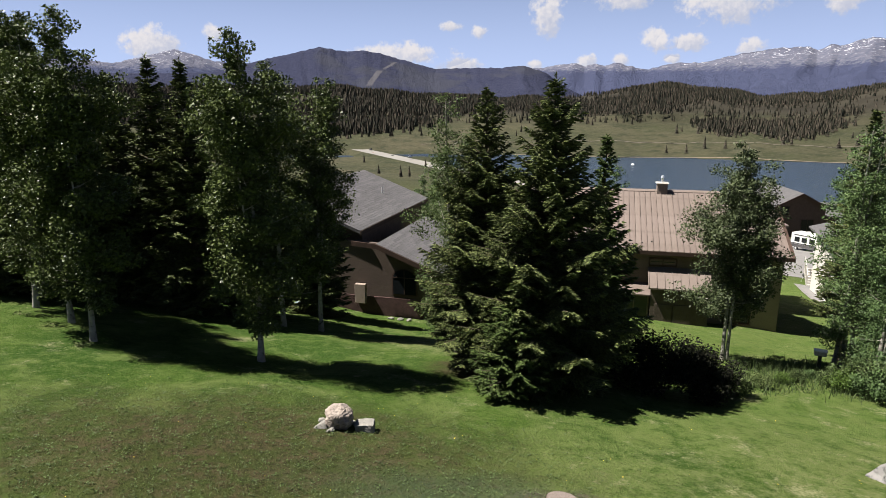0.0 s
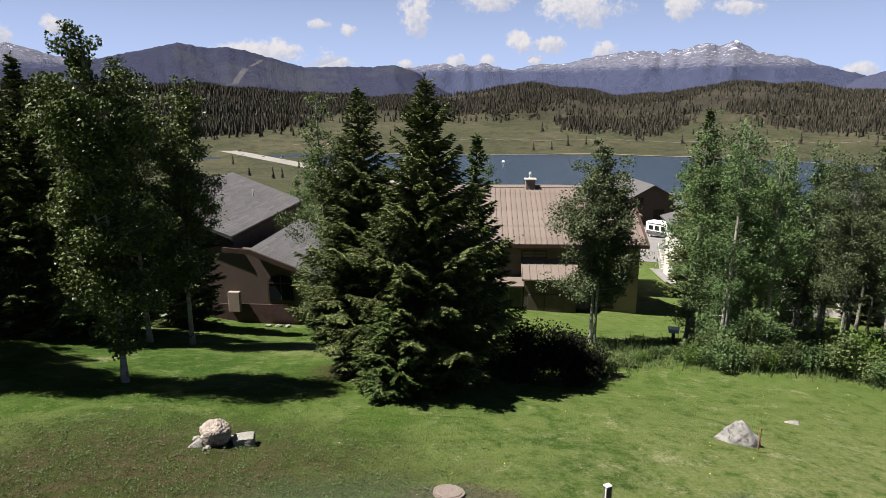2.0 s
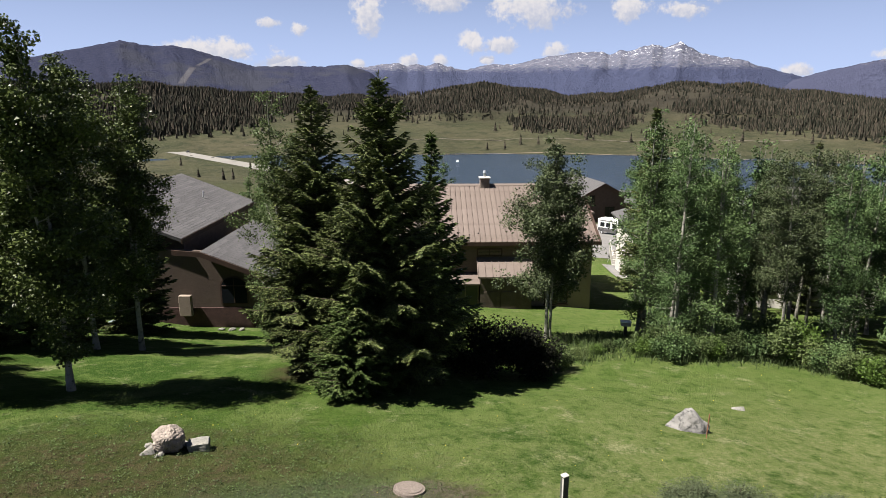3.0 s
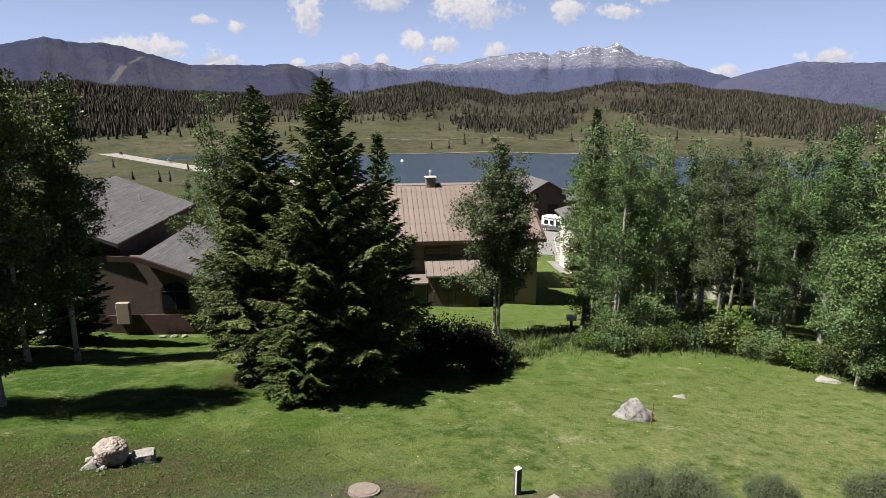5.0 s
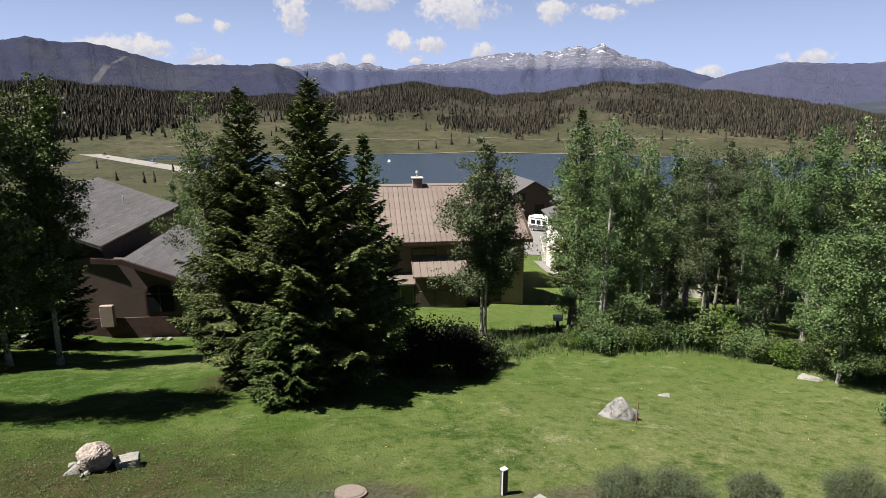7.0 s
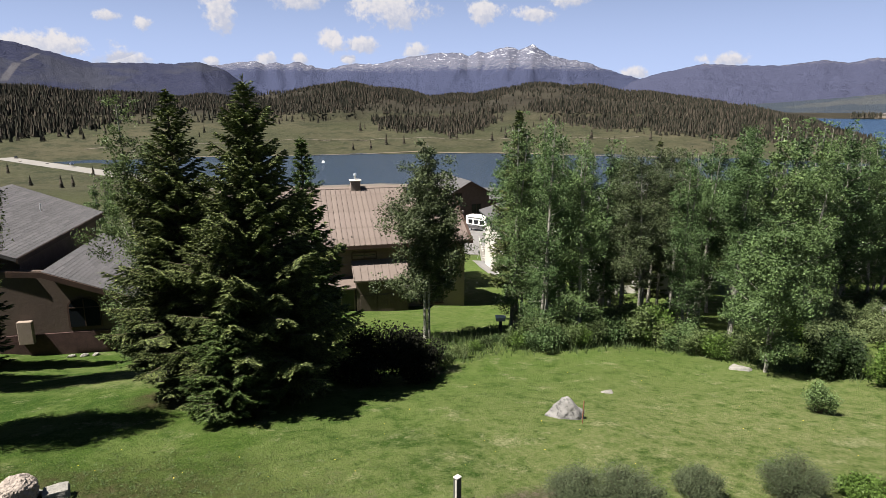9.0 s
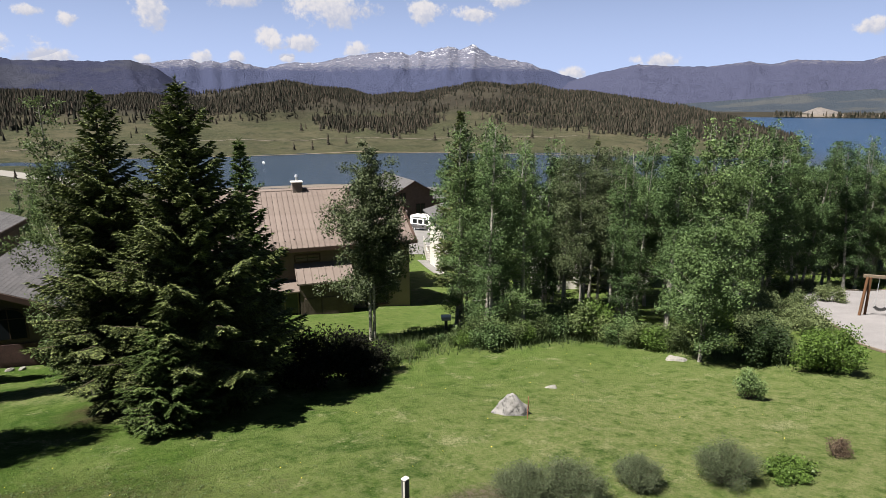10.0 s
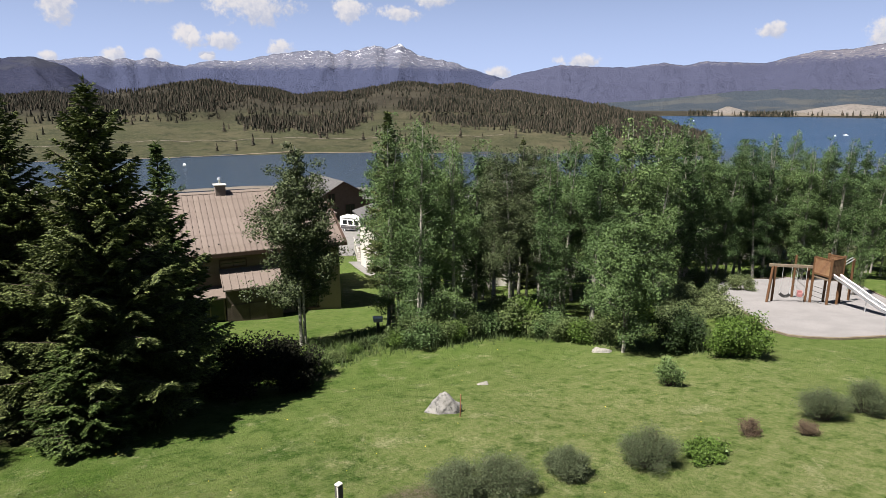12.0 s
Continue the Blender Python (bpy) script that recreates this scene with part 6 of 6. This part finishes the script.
# ---------------------------------------------------------------- far woods
def conifer_stuff(name, pts, heights, mat, label, seed, layers=2, sides=4):
    rs = np.random.default_rng(seed)
    verts, faces = [], []
    for (x, y, z), h in zip(pts, heights):
        w = h * rs.uniform(.17, .28)
        for k in range(layers):
            b = z + h * (.04 + .36 * k)
            t = z + h * .68 if k < layers - 1 else z + h
            ww = w * (1 - .38 * k)
            o = len(verts)
            a0 = rs.uniform(0, 6.28)
            for i in range(sides):
                an = a0 + 6.283 * i / sides
                q = ww * rs.uniform(.7, 1.25)
                verts.append((x + math.cos(an) * q, y + math.sin(an) * q, b + rs.uniform(-.03, .03) * h))
            verts.append((x, y, t))
            faces += [(o + i, o + (i + 1) % sides, o + sides) for i in range(sides)]
    ob = new(name, mesh_from(name, verts, faces, mat))
    return tagged(ob, label, "forest", kind="stuff")


# where the wood begins, by bearing
WOOD_AZ = (-34, -8, 0, 5, 8, 21, 23.2, 29.5, 31.5, 34.6, 36.2, 40, 45, 50, 69)
WOOD_R = (640, 640, 690, 740, 765, 760, 640, 610, 715, 830, 755, 690, 630, 610, 560)


def woods():
    rs = np.random.default_rng(3)
    pts, hs = [], []
    while len(pts) < 47000:
        n = 12000
        az = rs.uniform(-34, 69, n)
        r = np.sqrt(rs.uniform(600 ** 2, 1170 ** 2, n))
        x, y = np.sin(np.radians(az)) * r, np.cos(np.radians(az)) * r
        z = land(x, y)
        for i in range(n):
            if z[i] < LAKE_Z + 1.2:
                continue
            c = noise.fractal(Vector((x[i] * .006, y[i] * .006, 2.0)), 1.0, 2.0, 4)
            start = float(np.interp(az[i], WOOD_AZ, WOOD_R))
            cover = smooth01(start - 25, start + 60, r[i] + c * 45)
            if rs.uniform() < cover * (.92 if c > -.08 else .22 if c > -.3 else .05) + .005 * (r[i] > 620):
                pts.append((x[i], y[i], z[i]))
                hs.append((4.2 + 5.2 * rs.uniform() ** 1.5) * (1.3 if az[i] < 4 else 1.0))
    pts, hs = pts[:47000], hs[:47000]
    for _ in range(260):
        a = rs.choice((rs.uniform(60.5, 62.4), rs.uniform(64.8, 68.4), rs.uniform(62, 76)), p=(.3, .5, .2))
        r = rs.uniform(2005, 2050)
        pts.append((math.sin(radians(a)) * r, math.cos(radians(a)) * r, LAKE_Z + 1))
        hs.append(rs.uniform(9, 20))
    conifer_stuff("far_woods", pts, hs, M_FAR, "dense dark conifer forest covering the hill beyond the lake", 4)


woods()

far_tree = None
fr = np.random.default_rng(17)
spots = [(-6.2, 640), (-4.6, 628), (-3.0, 640), (-.4, 650), (8.6, 700), (10.2, 545), (22.6, 560), (24.2, 566), (25.2, 640), (26.2, 655), (26.4, 668), (24.6, 640), (27.4, 660), (28.4, 600), (29.0, 596), (32.2, 590), (33.4, 604), (34.3, 575), (35.5, 582), (36.0, 570), (37.5, 588), (22.0, 655), (20.3, 662), (19.6, 540), (21.2, 542), (38.6, 560), (41, 600), (43, 590), (46, 600), (-7.2, 420), (-5.9, 330), (-3.9, 300), (-3.1, 310), (-1.6, 380)]
for i, (az, r) in enumerate(spots):
    x, y = polar(az, r)
    h = fr.uniform(6.5, 11.5) if r > 450 else fr.uniform(5, 7)
    if far_tree is None:
        far_tree = thing("conifer_tree", pose(x, y, gz(x, y) - .2), "lone small dark conifer on the open meadow", "tree", "meadow conifers")
        vs, fs = [], []
        for k in range(6):
            b, w = .06 + .15 * k, .2 * (1 - k / 6.5)
            o = len(vs)
            for q in range(7):
                an = 6.283 * q / 7 + k
                rr = w * fr.uniform(.7, 1.25)
                vs.append((math.cos(an) * rr, math.sin(an) * rr, b + fr.uniform(-.02, .02)))
            vs.append((0, 0, min(1.0, b + .28)))
            fs += [(o + q, o + (q + 1) % 7, o + 7) for q in range(7)]
        part("crown", mesh_from("crown", vs, fs, M_FAR), None, far_tree)
        v, f = tube([(0, 0, -.03), (0, 0, .2)], [.022, .018], 6)
        part("trunk", mesh_from("trunk", v, f, M_BARK_D), None, far_tree)
        far_tree.scale = (h, h, h)
        first_h = h
    else:
        copy_thing(far_tree, pose(x, y, gz(x, y) - .2, 0, 0, 50 * i) @ Matrix.Scale(h / first_h, 4))
for i, (az, r, h) in enumerate(((-.8, 120, 9), (.6, 124, 8), (19.0, 160, 6), (16.4, 130, 3), (23.2, 150, 6), (30.9, 190, 5), (32.3, 175, 7), (13.2, 120, 6), (14.6, 118, 6))):
    x, y = polar(az, r)
    plant("aspen_tree", asp_k if i % 2 else asp_l, x, y, "small green tree near the lake shore", "tree", 40 * i, h / 9, "lakeside trees")


for az, r, el, turn in ((-1.7, 54, -5.4, 20), (-.8, 57, -5.9, 90), (15.3, 62, -4.4, 140), (14.3, 66, -5.2, 200)):
    x, y = polar(az, r)
    plant("aspen_tree", asp_k, x, y, "green leafy tree standing behind the houses", "tree", turn, top_at(x, y, el) / 9.0, "trees behind the houses")


def boat(az, r, turn):
    x, y = polar(az, r)
    t = thing("boat", pose(x, y, LAKE_Z, 0, 0, turn), "small white motor boat on the lake", "boat", "boats on the lake")
    part("hull", prism([(-2.6, .55), (-2.3, -.2), (2.0, -.2), (3.1, .7)], -.9, .9), M_WHITE, t)
    part("cabin", boxes((-.6, .8, -.6, .6, .5, 1.5), bevel=.1), M_WHITE, t)


for az, r, turn in ((16.9, 440, 70), (71.3, 900, 30), (72.0, 930, 100), (61.0, 1500, 10)):
    boat(az, r, turn)


# ---------------------------------------------------------------- grass
def grass(name, n, box_, hmin, hmax, mat, label, seed, keep=None, wide=.012, lean=.9):
    rs = np.random.default_rng(seed)
    x0, x1, y0, y1 = box_
    x, y = rs.uniform(x0, x1, n), rs.uniform(y0, y1, n)
    ok = np.hypot(x, y) > 4
    if keep is not None:
        ok &= keep(x, y, rs)
    x, y = x[ok], y[ok]
    z = land(x, y)
    n = len(x)
    h = rs.uniform(hmin, hmax, n)
    an = rs.uniform(0, 6.283, n)
    w = wide * rs.uniform(.7, 1.6, n)
    dx, dy = np.cos(an) * w, np.sin(an) * w
    lx, ly = rs.normal(0, lean, n) * h, rs.normal(0, lean, n) * h
    V = np.stack([np.stack([x - dx, y - dy, z - .01], 1), np.stack([x + dx, y + dy, z - .01], 1), np.stack([x + lx, y + ly, z + h], 1)], 1).reshape(-1, 3)
    ob = new(name, mesh_from(name, V, np.arange(3 * n).reshape(-1, 3), mat))
    return tagged(ob, label, "grass", kind="stuff")


def on_lawn(x, y, rs):
    az = np.degrees(np.arctan2(x, y))
    r = np.hypot(x, y)
    inpad = (x > 26.5) & (y < 20)
    return (az > -40) & (az < 80) & (rs.uniform(0, 1, len(x)) < np.clip(9.5 / r, 0, 1) ** 3) & (r < 17) & ~inpad


grass("lawn_grass", 420000, (-20, 28, 3, 34), .012, .030, M_GRASS, "short mown grass of the lawn", 1, on_lawn)


P = []
wr = np.random.default_rng(2)
for _ in range(5200):
    x, y = wr.uniform(-11, 4), wr.uniform(6, 14.5)
    if math.hypot((x + 3.6) / 6.2, (y - 10.2) / 3.5) + wr.normal(0, .15) < 1:
        k = int(wr.uniform(3, 9))
        s = wr.uniform(.02, .08)
        q = wr.normal(0, 1, (k, 3)) * np.array([s, s, s * .4])
        q[:, 2] = np.abs(q[:, 2]) + .02
        P.append(q + np.array([x, y, gz(x, y)]))
tagged(new("weeds", leaf_mesh("weeds", np.concatenate(P), .034, M_WEED, wr, 1.3)), "low grey-green weeds scattered over bare soil", "weeds", kind="stuff")


def tall_zone(x, y, rs):
    az = np.degrees(np.arctan2(x, y))
    r = np.hypot(x, y)
    front = np.interp(az, [26, 30, 34, 40, 47, 54, 58], [20.2, 21, 22.2, 22.6, 25.0, 24, 23.5])
    return (az > 26) & (az < 64) & (r > front + rs.normal(0, .4, len(x))) & (r < front + 5)


grass("tall_grass", 60000, (8, 30, 8, 28), .12, .45, M_WEED, "tall rough grass at the foot of the grove", 8, tall_zone, .012, .35)
D = []
dr = np.random.default_rng(9)
for _ in range(150):
    x, y = dr.uniform(-9, 16), dr.uniform(6, 16)
    D.append((x, y, gz(x, y) + .05))
M_YELLOW = material("dandelion_yellow", ((.62, .46, .04), (.70, .55, .08)), 8.0, .8)
tagged(new("dandelions", leaf_mesh("dandelions", np.array(D), .024, M_YELLOW, dr, ratio=1.0)), "small yellow dandelions dotted in the grass", "flowers", kind="stuff")
